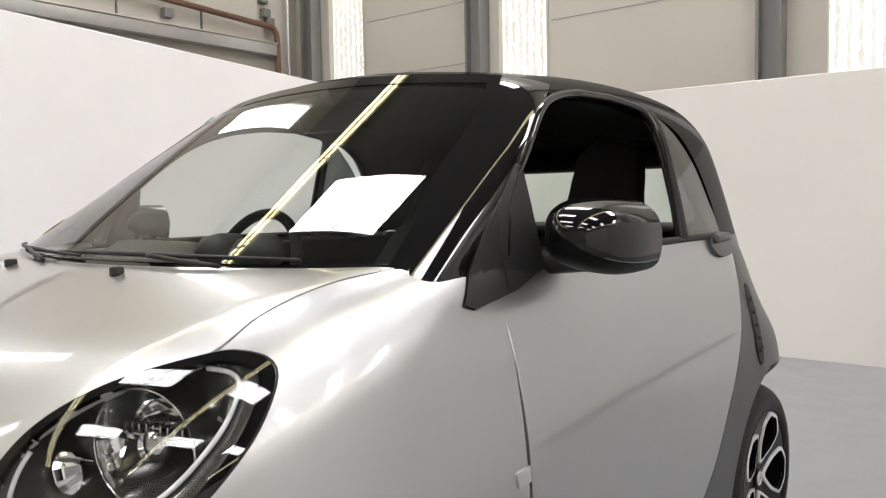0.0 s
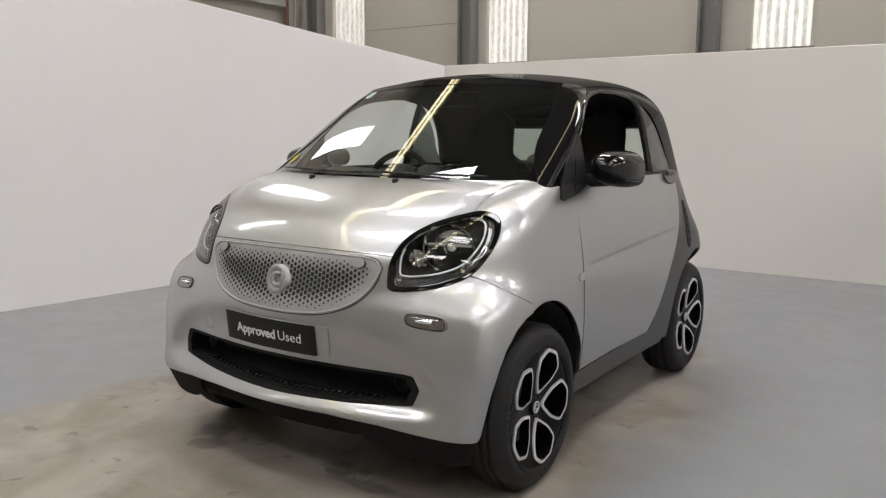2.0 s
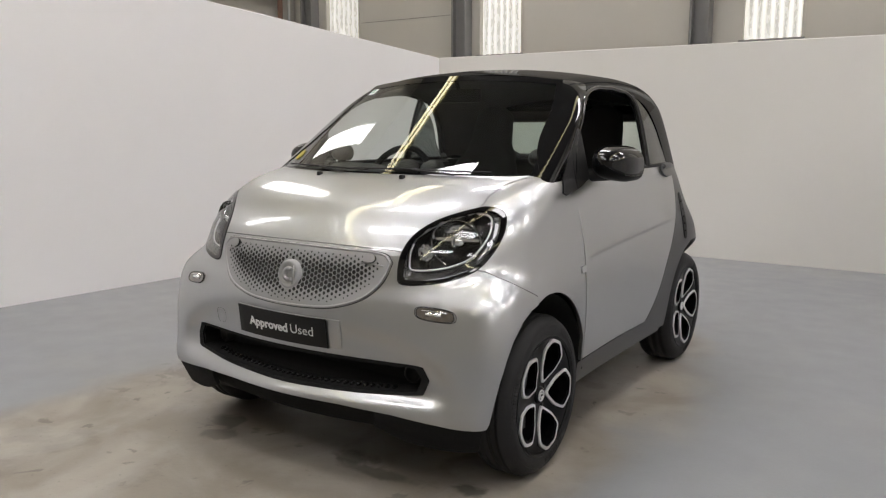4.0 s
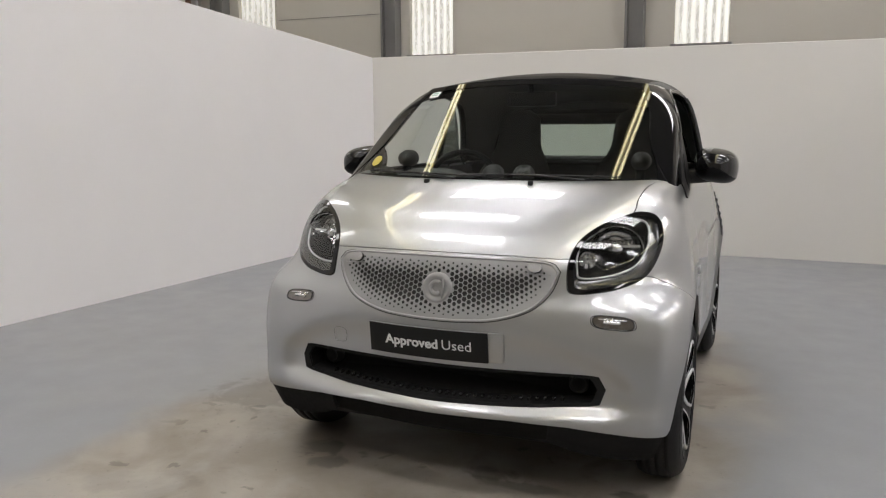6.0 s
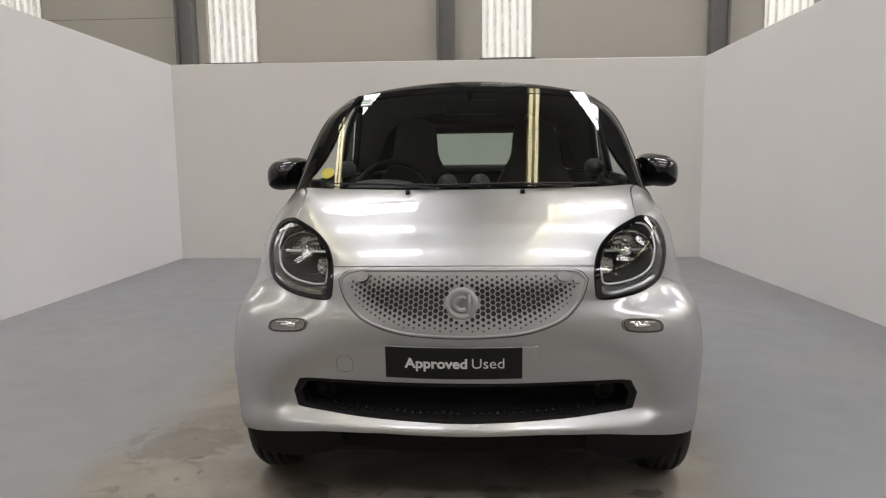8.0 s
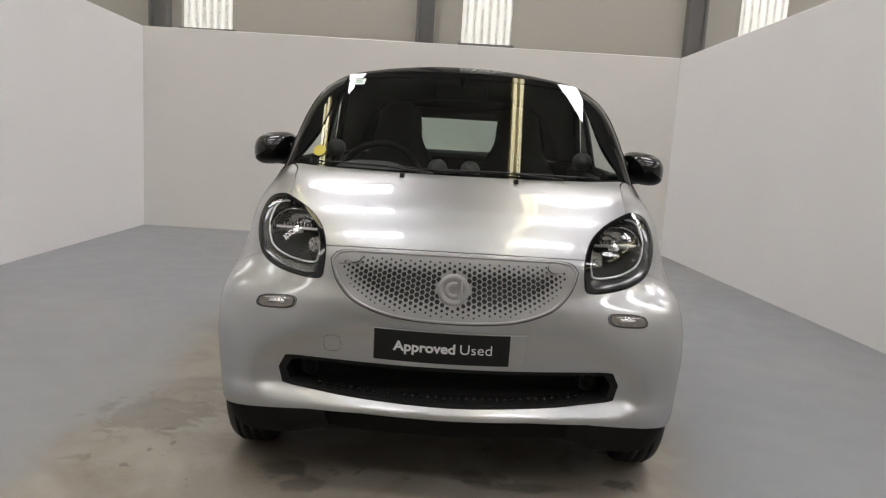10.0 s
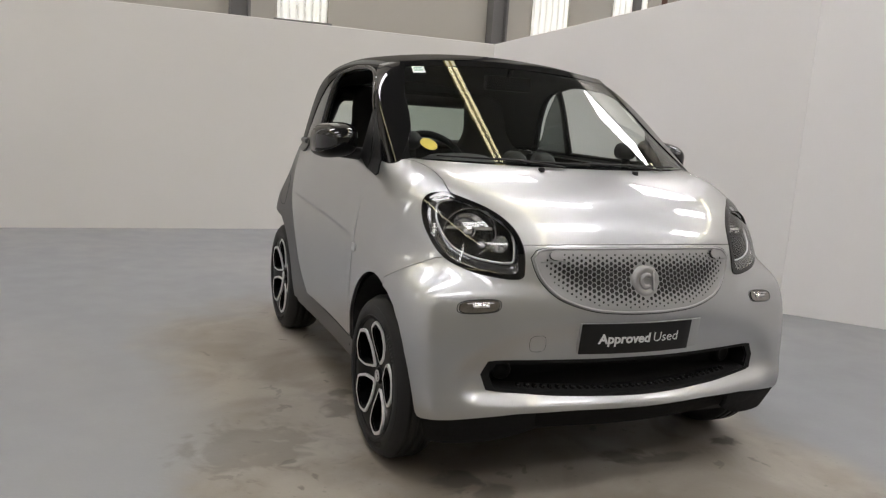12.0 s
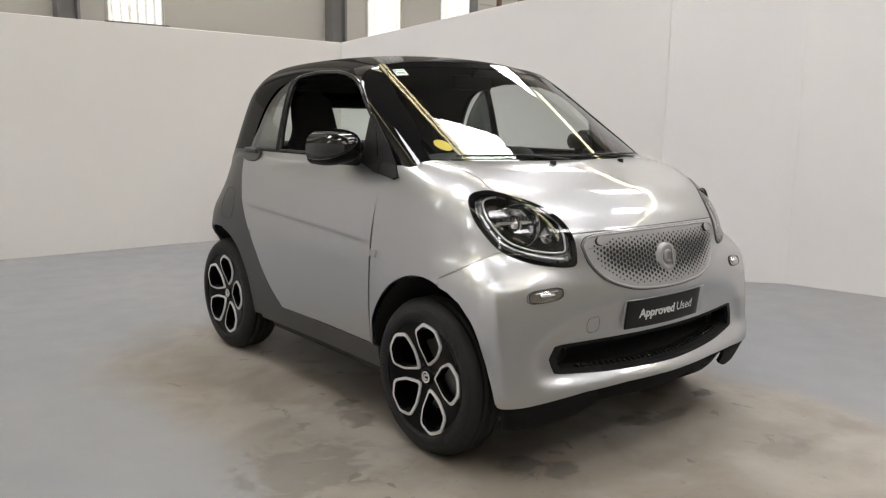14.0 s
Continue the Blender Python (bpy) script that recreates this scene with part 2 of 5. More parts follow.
def tube(path, r, sides=10, closed=False):
    """Verts and faces of a tube along a list of points; r is a radius or a list of radii."""
    P = np.array(path, float)
    n = len(P)
    T = np.gradient(P, axis=0) if not closed else np.roll(P, -1, 0) - np.roll(P, 1, 0)
    T /= np.linalg.norm(T, axis=1)[:, None] + 1e-12
    R = np.broadcast_to(np.asarray(r, float), (n,))
    up = np.array([0, 0, 1.]) if abs(T[0][2]) < .9 else np.array([1., 0, 0])
    V, F = [], []
    for i in range(n):
        a = up - T[i]*(up @ T[i])
        a /= np.linalg.norm(a)
        up = a
        b = np.cross(T[i], a)
        for k in range(sides):
            t = 2*math.pi*k/sides
            V.append(P[i] + R[i]*(math.cos(t)*a + math.sin(t)*b))
    for i in range(n if closed else n - 1):
        j = (i + 1) % n
        for k in range(sides):
            l = (k + 1) % sides
            F.append((i*sides + k, i*sides + l, j*sides + l, j*sides + k))
    if not closed:
        F += [tuple(range(sides))[::-1], tuple((n - 1)*sides + k for k in range(sides))]
    return V, F


def lathe(profile, sides=48, closed=False):
    """Surface of revolution about x: profile of (x, radius)."""
    V, F = [], []
    n = len(profile)
    for k in range(sides):
        t = 2*math.pi*k/sides
        V += [(x, r*math.cos(t), r*math.sin(t)) for x, r in profile]
    for k in range(sides):
        l = (k + 1) % sides
        for i in range(n if closed else n - 1):
            j = (i + 1) % n
            F.append((k*n + i, k*n + j, l*n + j, l*n + i))
    return V, F


def spline(pts, n, closed=False):
    """n points along a smooth curve through pts, evenly spaced."""
    P = np.array(pts, float)
    m = len(P)
    out = []
    for i in range(m if closed else m - 1):
        idx = [(i + k) % m if closed else min(max(i + k, 0), m - 1) for k in (-1, 0, 1, 2)]
        a, b, c, d = P[idx]
        for t in np.linspace(0, 1, 24, endpoint=False):
            out.append(.5*(2*b + (c - a)*t + (2*a - 5*b + 4*c - d)*t*t + (3*b - a - 3*c + d)*t**3))
    out.append(P[0] if closed else P[-1])
    out = np.array(out)
    s = np.r_[0, np.cumsum(np.linalg.norm(np.diff(out, axis=0), axis=1))]
    q = np.linspace(0, s[-1], n, endpoint=not closed)
    return np.stack([np.interp(q, s, out[:, k]) for k in range(P.shape[1])], 1)


# ---- the hall ----
def wall_slab(name, a, b, thick, top_a, top_b, mat, label):
    """An upright wall from a to b on plan; its face is on the left of a to b, its top may slope."""
    a, b = Vector((*a, 0)), Vector((*b, 0))
    n = Vector((-(b - a).y, (b - a).x, 0)).normalized()*-thick
    V = [a, b, b + n, a + n]
    V += [v + Vector((0, 0, t)) for v, t in zip(V, (top_a, top_b, top_b, top_a))]
    F = [(0, 1, 5, 4), (1, 2, 6, 5), (2, 3, 7, 6), (3, 0, 4, 7), (4, 5, 6, 7), (3, 2, 1, 0)]
    bm = bmesh.new()
    vs = [bm.verts.new(v) for v in V]
    for f in F:
        bm.faces.new([vs[i] for i in f])
    bmesh.ops.bevel(bm, geom=[e for e in bm.edges if min(v.co.z for v in e.verts) > 1], offset=.006, segments=1, affect="EDGES")
    ob = part(name, bm, mat, None)
    return tagged(ob, label=label, category="wall", kind="structure")


BACK_L, BACK_R = (-3.27, 5.30), (2.24, 5.28)
LEFT_F = (-4.01, -5.5)
BEND_1, BEND_2, RIGHT_F = (2.80, 1.50), (3.45, .75), (4.7, -5.5)
wall_slab("wall_north", BACK_R, BACK_L, .12, 2.04, 2.06, WALL_N, "painted partition wall behind the parked car, darker off-white than the others")
wall_slab("wall_west", BACK_L, LEFT_F, .12, 2.06, 2.96, WALL, "white painted partition wall with a sloping top")
wall_slab("wall_east", BEND_1, BACK_R, .12, 2.42, 2.04, WALL, "white painted partition wall with a sloping top")
wall_slab("wall_east_return", (BEND_2[0] + .02, BEND_2[1] - .02), (BEND_1[0] - .0, BEND_1[1] - .003), .12, 2.5, 2.42, WALL, "white painted angled board of the partition wall")
wall_slab("wall_east_front", RIGHT_F, (BEND_2[0] - .0, BEND_2[1] + .0), .12, 3.1, 2.5, WALL, "white painted partition wall beside the car")

HALL = (-6.12, 12.0, -12.0, 5.87)   # x from, x to, y from, y to
ROOF_Z = 7.5
bm = bmesh.new()
box(bm, (HALL[0], HALL[2], -.2), (HALL[1], HALL[3] + .3, 0))
tagged(part("floor", bm, FLOOR, None), label="grey painted concrete floor, worn brown and oil-stained around the car", category="floor", kind="structure")

bm = bmesh.new()
box(bm, (HALL[0], HALL[2], ROOF_Z), (HALL[1], HALL[3] + .3, ROOF_Z + .15))
tagged(part("ceiling", bm, ROOFM, None), label="grey sheeted roof of the hall", category="ceiling", kind="structure")

WEST_WIN = [(-6.0, -5.45), (-1.4, -.85), (3.2, 3.75)]    # high daylight strips, y from and to
ww = thing("wall_hall_west", (HALL[0], 0, 0), label="beige clad outer wall of the hall with high daylight strips", category="wall", kind="structure")
edges = [HALL[2]] + [v for w in WEST_WIN for v in w] + [HALL[3]]
for k in range(0, len(edges), 2):
    bm = bmesh.new()
    box(bm, (-.2, edges[k], 0), (0, edges[k + 1], ROOF_Z))
    part("cladding_bay", bm, CLAD, ww)
for a, b in WEST_WIN:
    for z0, z1 in ((0, 4.1), (6.6, ROOF_Z)):
        bm = bmesh.new()
        box(bm, (-.2, a, z0), (0, b, z1))
        part("infill", bm, CLAD, ww)
    s = thing("high_window", (HALL[0] - .08, a, 4.1), label="high translucent daylight strip in the hall side wall", category="window", group="high daylight strips", kind="structure")
    bm = bmesh.new()
    box(bm, (-.02, 0, 0), (0, b - a, 2.5))
    part("pane", bm, HIGHM, s)
    bm = bmesh.new()
    box(bm, (.0, 0, -.0), (.06, b - a, .05))
    part("sill", bm, STEEL, s)
bm = bmesh.new()
box(bm, (HALL[1], HALL[2], 0), (HALL[1] + .2, HALL[3], ROOF_Z))
tagged(part("wall_hall_east", bm, CLAD, None), label="beige clad outer wall of the hall", category="wall", kind="structure")
bm = bmesh.new()
box(bm, (HALL[0], HALL[2] - .2, 0), (HALL[1], HALL[2], ROOF_Z))
tagged(part("wall_hall_south", bm, CLAD, None), label="beige clad end wall of the hall", category="wall", kind="structure")

# north outer wall: cladding bays between the translucent strips
WIN_X = [(-5.52, -4.95), (-3.06, -2.50), (-.01, .54), (2.99, 3.51), (4.12, 4.66), (7.2, 7.75)]
SILL_Z, HEAD_Z, NY = 2.12, 5.2, HALL[3]
wn = thing("wall_hall_north", (0, NY, 0), label="beige clad outer wall of the hall with narrow window strips", category="wall", kind="structure")
edges = [HALL[0]] + [v for w in WIN_X for v in w] + [HALL[1]]
for k in range(0, len(edges), 2):
    bm = bmesh.new()
    box(bm, (edges[k], 0, 0), (edges[k + 1], .2, ROOF_Z))
    part("cladding_bay", bm, CLAD, wn)
for a, b in WIN_X:
    for z0, z1 in ((0, SILL_Z), (HEAD_Z, ROOF_Z)):
        bm = bmesh.new()
        box(bm, (a, 0, z0), (b, .2, z1))
        part("infill", bm, CLAD, wn)
for k in range(8):       # horizontal joints of the cladding sheets
    bm = bmesh.new()
    x0, x1 = [(-4.9, -3.4), (-4.9, -3.4), (-2.45, -.5), (.6, 2.4), (4.8, 7.1), (-2.45, -.5), (.6, 2.4), (-4.9, -3.4)][k]
    z = (2.62, 3.25, 2.9, 2.9, 2.75, 3.9, 3.9, 3.9)[k]
    box(bm, (x0, NY - .004, z), (x1, NY - .0005, z + .006))
    tagged(part("cladding_joint", bm, STEEL, None), label="thin joint in the beige cladding", category="joint", kind="structure")

for a, b in WIN_X:
    w = thing("window", (a, NY + .05, SILL_Z), label="narrow ribbed translucent daylight strip in the hall wall", category="window", group="daylight strips", kind="structure")
    V, F, n = [], [], 96
    for i in range(n + 1):
        x = (b - a)*i/n
        y = .018*math.cos(2*math.pi*x/.082)
        V += [(x, y, 0), (x, y, HEAD_Z - SILL_Z)]
    F = [(2*i, 2*i + 2, 2*i + 3, 2*i + 1) for i in range(n)]
    part("pane", mesh_of("pane", V, F, RIBBED), RIBBED, w)
    bm = bmesh.new()
    box(bm, (-.03, -.10, -.03), (b - a + .03, -.045, 0), bevel=.004)
    part("sill", bm, STEEL, w, "grey steel sill")
    for x in (-.02, b - a - .005):
        bm = bmesh.new()
        box(bm, (x, -.06, 0), (x + .025, -.045, HEAD_Z - SILL_Z))
        part("frame", bm, CLAD, w)


def column(x, y, w, d, name="steel_column"):
    """An H-section stanchion."""
    t = thing(name, (x, y, 0), label="grey painted steel stanchion against the hall wall", category="column", group="hall stanchions", kind="structure")
    bm = bmesh.new()
    for k in (-1, 1):
        box(bm, (k*w/2 - .012, -d/2, 0), (k*w/2 + .012, d/2, ROOF_Z))
    box(bm, (-w/2, -.01, 0), (w/2, .01, ROOF_Z))
    part("section", bm, STEEL, t)


for x in (-5.75, -3.27, -.40, 2.50, 5.6, 8.6):
    column(x, NY - .09, .17, .16)


def pipe(name, pts, r, mat, label, cat="pipe"):
    V, F = tube(pts, r)
    ob = part(name, mesh_of(name, V, F, mat), mat, None)
    return tagged(ob, label=label, category=cat)


# services along the hall's west side
WX = HALL[0] + .10
pipe("service_pipe", [(WX, -6, 3.62), (WX, 1.5, 3.50), (WX, 5.38, 3.30), (WX, 5.44, 3.28), (WX + .01, 5.47, 3.22), (WX + .01, 5.48, 3.1), (WX + .01, 5.48, 0)], .035, BROWN, "brown service pipe along the hall wall, bent down at its end")
pipe("white_conduit", [(WX, 5.66, 0), (WX, 5.66, 5.6)], .02, TRAY, "thin pale vertical conduit", "conduit")
t = thing("trunking", (WX, 0, 2.96), label="galvanised cable trunking along the hall wall", category="trunking")
bm = bmesh.new()
box(bm, (-.10, -6, 0), (.05, 5.44, .13), bevel=.012)
part("body", bm, TRAY, t, smooth=40)
bm = bmesh.new()
box(bm, (-.10, -6, .133), (.06, 5.45, .15), bevel=.004)
part("lid", bm, CLAD, t)
for y in np.arange(-5.5, 5.5, 1.0):
    bm = bmesh.new()
    box(bm, (-.10, y - .008, .15), (-.08, y + .008, .45))
    part("strap", bm, STEEL, t)
for y, z in ((5.36, 3.46), (5.42, 3.36), (5.33, 3.62), (4.05, 3.24)):
    t = thing("junction_box", (HALL[0], y, z), label="small dark electrical box on the hall wall", category="junction box", group="junction boxes")
    bm = bmesh.new()
    box(bm, (0, -.05, -.05), (.09, .05, .05), bevel=.008)
    part("box", bm, STEEL, t, smooth=40)
# services beyond the east partition
pipe("service_pipe", [(3.55, 4.6, 0), (3.55, 4.6, 5.6)], .05, STEEL, "grey vertical pipe beyond the partition")
pipe("service_pipe", [(3.75, 4.4, 0), (3.75, 4.4, 5.6)], .03, BROWN, "brown vertical pipe beyond the partition")

# rooflights and rows of fluorescent tubes
for x in (-2.35, 2.82, 7.99):
    for y in (-6.4, -2.6, 1.17, 5.2):
        s = thing("rooflight", (x, y, ROOF_Z - .02), label="bright translucent rooflight panel in the hall roof", category="rooflight", group="rooflights", kind="structure")
        for k in (0, 1):
            bm = bmesh.new()
            box(bm, (-1.12 + k*1.14, -.44, -.02), (-.02 + k*1.14, .44, 0))
            part("pane", bm, SKYM, s)
        bm = bmesh.new()
        box(bm, (-1.18, -.50, -.012), (1.18, .50, .005))
        part("kerb", bm, STEEL, s)
for x in (-4.35, 1.45, 9.4):
    for y in np.arange(-9.6, 5.5, 1.56):
        s = thing("tube_light", (x, y, 7.2), label="yellowish fluorescent batten hung below the roof", category="tube light", group="tube lights")
        bm = bmesh.new()
        box(bm, (-.18, -.77, .052), (.18, .77, .10), bevel=.01)
        part("batten", bm, YBAT, s)
        for k in (-.09, .09):
            V, F = tube([(k, -.76, 0), (k, .76, 0)], .048, 10)
            part("tube", mesh_of("tube", V, F, TUBEM), TUBEM, s)
        for yy in (-.5, .5):
            V, F = tube([(0, yy, .08), (0, yy, ROOF_Z - 7.2)], .004, 5)
            part("hanger", mesh_of("hanger", V, F, STEEL), STEEL, s)


# ---- the car: its outer form as smooth fields, panels laid on them ----
def ip(x, pts):
    """Smooth interpolation through (x, value) pairs."""
    xs = np.array([p[0] for p in pts]); ys = np.array([p[1] for p in pts])
    m = np.gradient(ys, xs)
    x = np.clip(x, xs[0], xs[-1]); i = np.clip(np.searchsorted(xs, x) - 1, 0, len(xs) - 2)
    h = xs[i + 1] - xs[i]; t = (x - xs[i]) / h
    return ((2*t**3 - 3*t*t + 1)*ys[i] + (t**3 - 2*t*t + t)*h*m[i] + (3*t*t - 2*t**3)*ys[i + 1] + (t**3 - t*t)*h*m[i + 1])
def smax(a, b, k):
    h = np.maximum(1 - np.abs(a - b)/k, 0)
    return np.maximum(a, b) + k*h*h/4
def sig(a): return 1/(1 + np.exp(-np.clip(a, -40, 40)))
def gauss(a): return np.exp(-a*a)
# lower body
def half_width(y, z):
    w = ip(z, [(.15, .745), (.3, .785), (.45, .80), (.6, .803), (.8, .79), (.95, .765), (1.1, .72), (1.2, .70)])
    low = gauss((z - .5)/.3)
    crease = .775 + .05*(y - .35)
    scoop = .0045*sig((crease - .02 - z)/.0035)*np.clip((z - .38)/.25, 0, 1)*sig((y - .42)/.03)*sig((1.42 - y)/.04)
    w = w - .07*np.clip((y - 1.35)/.6, 0, 1)**1.5*sig((z - .86)/.05)
    return w - scoop + (.036*gauss((y + .12)/.33) - .012*gauss((y - .8)/.35) + .012*gauss((y - 1.85)/.35))*low
def nose(z):
    return ip(z, [(.15, -.49), (.24, -.532), (.285, -.550), (.32, -.553), (.345, -.549), (.375, -.541), (.43, -.534), (.5, -.528), (.6, -.512), (.68, -.490), (.74, -.465), (.85, -.445), (1.0, -.37), (1.1, -.3)])
def bonnet_z(x, y):
    c = ip(y, [(-.6, .72), (-.47, .855), (-.4, .92), (-.3, .984), (-.2, 1.032), (-.05, 1.087), (.15, 1.115), (.4, 1.115), (1.0, 1.10), (1.6, 1.10), (2.3, 1.05)])
    return c - ip(y, [(-.5, .06), (-.1, .05), (.3, .02), (2.3, .02)])*(x/.7)**2
def body(x, y, z):
    ax = np.abs(x); w = half_width(y, z); n = 2.55
    yc = .1; b = yc - nose(z); k = sig((.80 - z)/.03); yr = 1.6 + .10*k; br = .56 - .10*k
    t = np.where(y < yc, (yc - y)/b, np.where(y > yr, (y - yr)/br, 0))
    t = np.maximum(t, 0)
    upper = (((ax/w)**n + t**n)**(1/n) - 1)*.7
    lower = np.where(y < .3, smax((nose(z) + .085*(ax/.59)**1.9 - y)*.9, ax - w, .085), upper)
    m = sig((.745 - z)/.024)
    dent = .030*sig((.665 - ax + .25*(z - .48))/.020)*sig((z - .352)/.014)*sig((.585 - .10*(ax/.6)**4 - z)/.02)*(y < .1)
    s = upper + (lower - upper)*m + dent
    return smax(s, z - bonnet_z(x, y), .14 - .075*sig((y - .14)/.05))
# cabin; the windscreen is nearly flat in its middle and turns in towards the pillars
def screen_face(x, y, z):
    return (-.038 + (z - 1.094)*1.559 + .082*(z - 1.094)**2 + .372*x*x + .281*x**4 - y)/1.85
def cabin(x, y, z):
    ax = np.abs(x)
    w = ip(z, [(1.0, .745), (1.1, .722), (1.2, .70), (1.35, .66), (1.45, .62), (1.6, .55)])
    side = ax - w + .05*np.maximum(.5 - y, 0)**1 + .20*np.maximum(y - 1.25, 0)**2
    ws = screen_face(x, y, z)
    roof = z - (1.557 - .07*(x/.6)**2 - .13*(y - 1.2)**2)
    rear = (y - (2.12 - .55*(z - 1.1) - .25*x*x))*.85
    return smax(smax(smax(smax(side, roof, .11), rear, .25), ws, .03), 1.0 - z, .01)
def whole(x, y, z): return np.minimum(body(x, y, z), cabin(x, y, z))
def cast(F, o, d, lo=0., hi=3., n=60):
    """First crossing along rays o + s d, from s = lo."""
    o, d = np.atleast_2d(o).astype(float), np.atleast_2d(d).astype(float)
    s = np.linspace(lo, hi, n); f0 = F(*(o + lo*d).T); out = np.full(len(o), hi); done = np.zeros(len(o), bool); a = np.full(len(o), lo); b = a.copy()
    for i in range(1, n):
        f = F(*(o + s[i]*d).T); fresh = (~done) & (np.sign(f) != np.sign(f0))
        a[fresh] = s[i - 1]; b[fresh] = s[i]; done |= fresh
        if done.all(): break
    for _ in range(24):
        m = (a + b)/2; f = F(*(o + m[:, None]*d).T); ins = np.sign(f) == np.sign(f0)
        a = np.where(ins, m, a); b = np.where(ins, b, m)
    r = o + ((a + b)/2)[:, None]*d
    r[~done] = np.nan
    return r


def gradient(F, p):
    e = 1e-4
    g = np.stack([(F(*(p + e*np.eye(3)[k]).T) - F(*(p - e*np.eye(3)[k]).T)) for k in range(3)], 1)
    return g/(np.linalg.norm(g, axis=1)[:, None] + 1e-12)


# ways to lay a flat pattern on the form: the origin and direction of each ray
def along_side(y, z, s):
    one = np.ones_like(y)
    return np.stack([.1*s*one, y, z], 1), np.stack([s*one, 0*y, 0*y], 1)


def round_fender(y, phi, s):
    one, f = np.ones_like(y), np.radians(phi)
    return np.stack([.35*s*one, y, .62*one], 1), np.stack([s*np.cos(f), 0*y, np.sin(f)], 1)


def round_nose(th, z, s):
    t = np.radians(th)
    return np.stack([0*z, .3 + 0*z, z], 1), np.stack([s*np.sin(t), -np.cos(t), 0*z], 1)


def round_tail(th, z, s):
    t = np.radians(th)
    return np.stack([0*z, 1.5 + 0*z, z], 1), np.stack([s*np.sin(t), np.cos(t), 0*z], 1)


def over_bonnet(x, psi, s):
    f = np.radians(psi)
    return np.stack([x, .35 + 0*x, .72 + 0*x], 1), np.stack([0*x, -np.cos(f), np.sin(f)], 1)


def to_front(x, z, s):
    return np.stack([x, 1.2 + 0*x, z], 1), np.stack([0*x, -1 + 0*x, 0*x], 1)


def to_rear(x, z, s):
    return np.stack([x, 1.0 + 0*x, z], 1), np.stack([0*x, 1 + 0*x, 0*x], 1)


def round_cabin(y, phi, s):
    f = np.radians(phi)
    return np.stack([0*y, y, 1.12 + 0*y], 1), np.stack([s*np.cos(f), 0*y, np.sin(f)], 1)


LAMP_D = np.array([.6223, -.7227, .3011])
LAMP_A = np.array([.7578, .6525, 0.])
LAMP_B = np.array([-.1965, .2282, .9536])
LAMP_C = np.array([.58, -.26, .86])


def to_lamp(a, b, s):
    o = LAMP_C + a[:, None]*LAMP_A + b[:, None]*LAMP_B - .3*LAMP_D
    d = np.broadcast_to(LAMP_D, o.shape).copy()
    k = np.array([s, 1, 1])
    return o*k, d*k


LAMP_OUT = spline([(.173, .128), (.135, .143), (.088, .141), (-.042, .104), (-.133, .052), (-.183, -.016), (-.197, -.09), (-.188, -.118),
                   (-.125, -.126), (-.024, -.116), (.074, -.076), (.151, .014), (.180, .09)], 90, True)


LAMP_M = np.array([-.01, .0])


def inside(poly, q):
    x, y = q.T
    r = np.zeros(len(q), bool)
    for (x0, y0), (x1, y1) in zip(poly, np.roll(poly, -1, 0)):
        c = ((y0 > y) != (y1 > y)) & (x < (x1 - x0)*(y - y0)/(y1 - y0 + 1e-15) + x0)
        r ^= c
    return r


def lamp_hole(p):
    q = p*np.array([1, 1, 1.]) - LAMP_C*np.array([1, 1, 1.])
    r = np.zeros(len(p), bool)
    for s in (1, -1):
        w = p*np.array([s, 1, 1.]) - LAMP_C
        r |= inside((LAMP_OUT - LAMP_M)*.905 + LAMP_M, np.stack([w @ LAMP_A, w @ LAMP_B], 1)) & (np.abs(w @ LAMP_D) < .2)
    return r


INTAKE_HALF = [(12, .479), (22, .479), (32, .478), (36.6, .476), (38.3, .469), (38.9, .454), (38.9, .404), (38.4, .387), (36.8, .377), (31, .370), (21, .361)]
INTAKE = spline([(0, .479)] + INTAKE_HALF + [(0, .354)] + [(-a, z) for a, z in INTAKE_HALF[::-1]], 120, True)


def intake_hole(p):
    th = np.degrees(np.arctan2(p[:, 0], .3 - p[:, 1]))
    c = INTAKE.mean(0)
    return inside((INTAKE - c)*np.array([.972, .88]) + c, np.stack([th, p[:, 2]], 1)) & (p[:, 1] < 0)


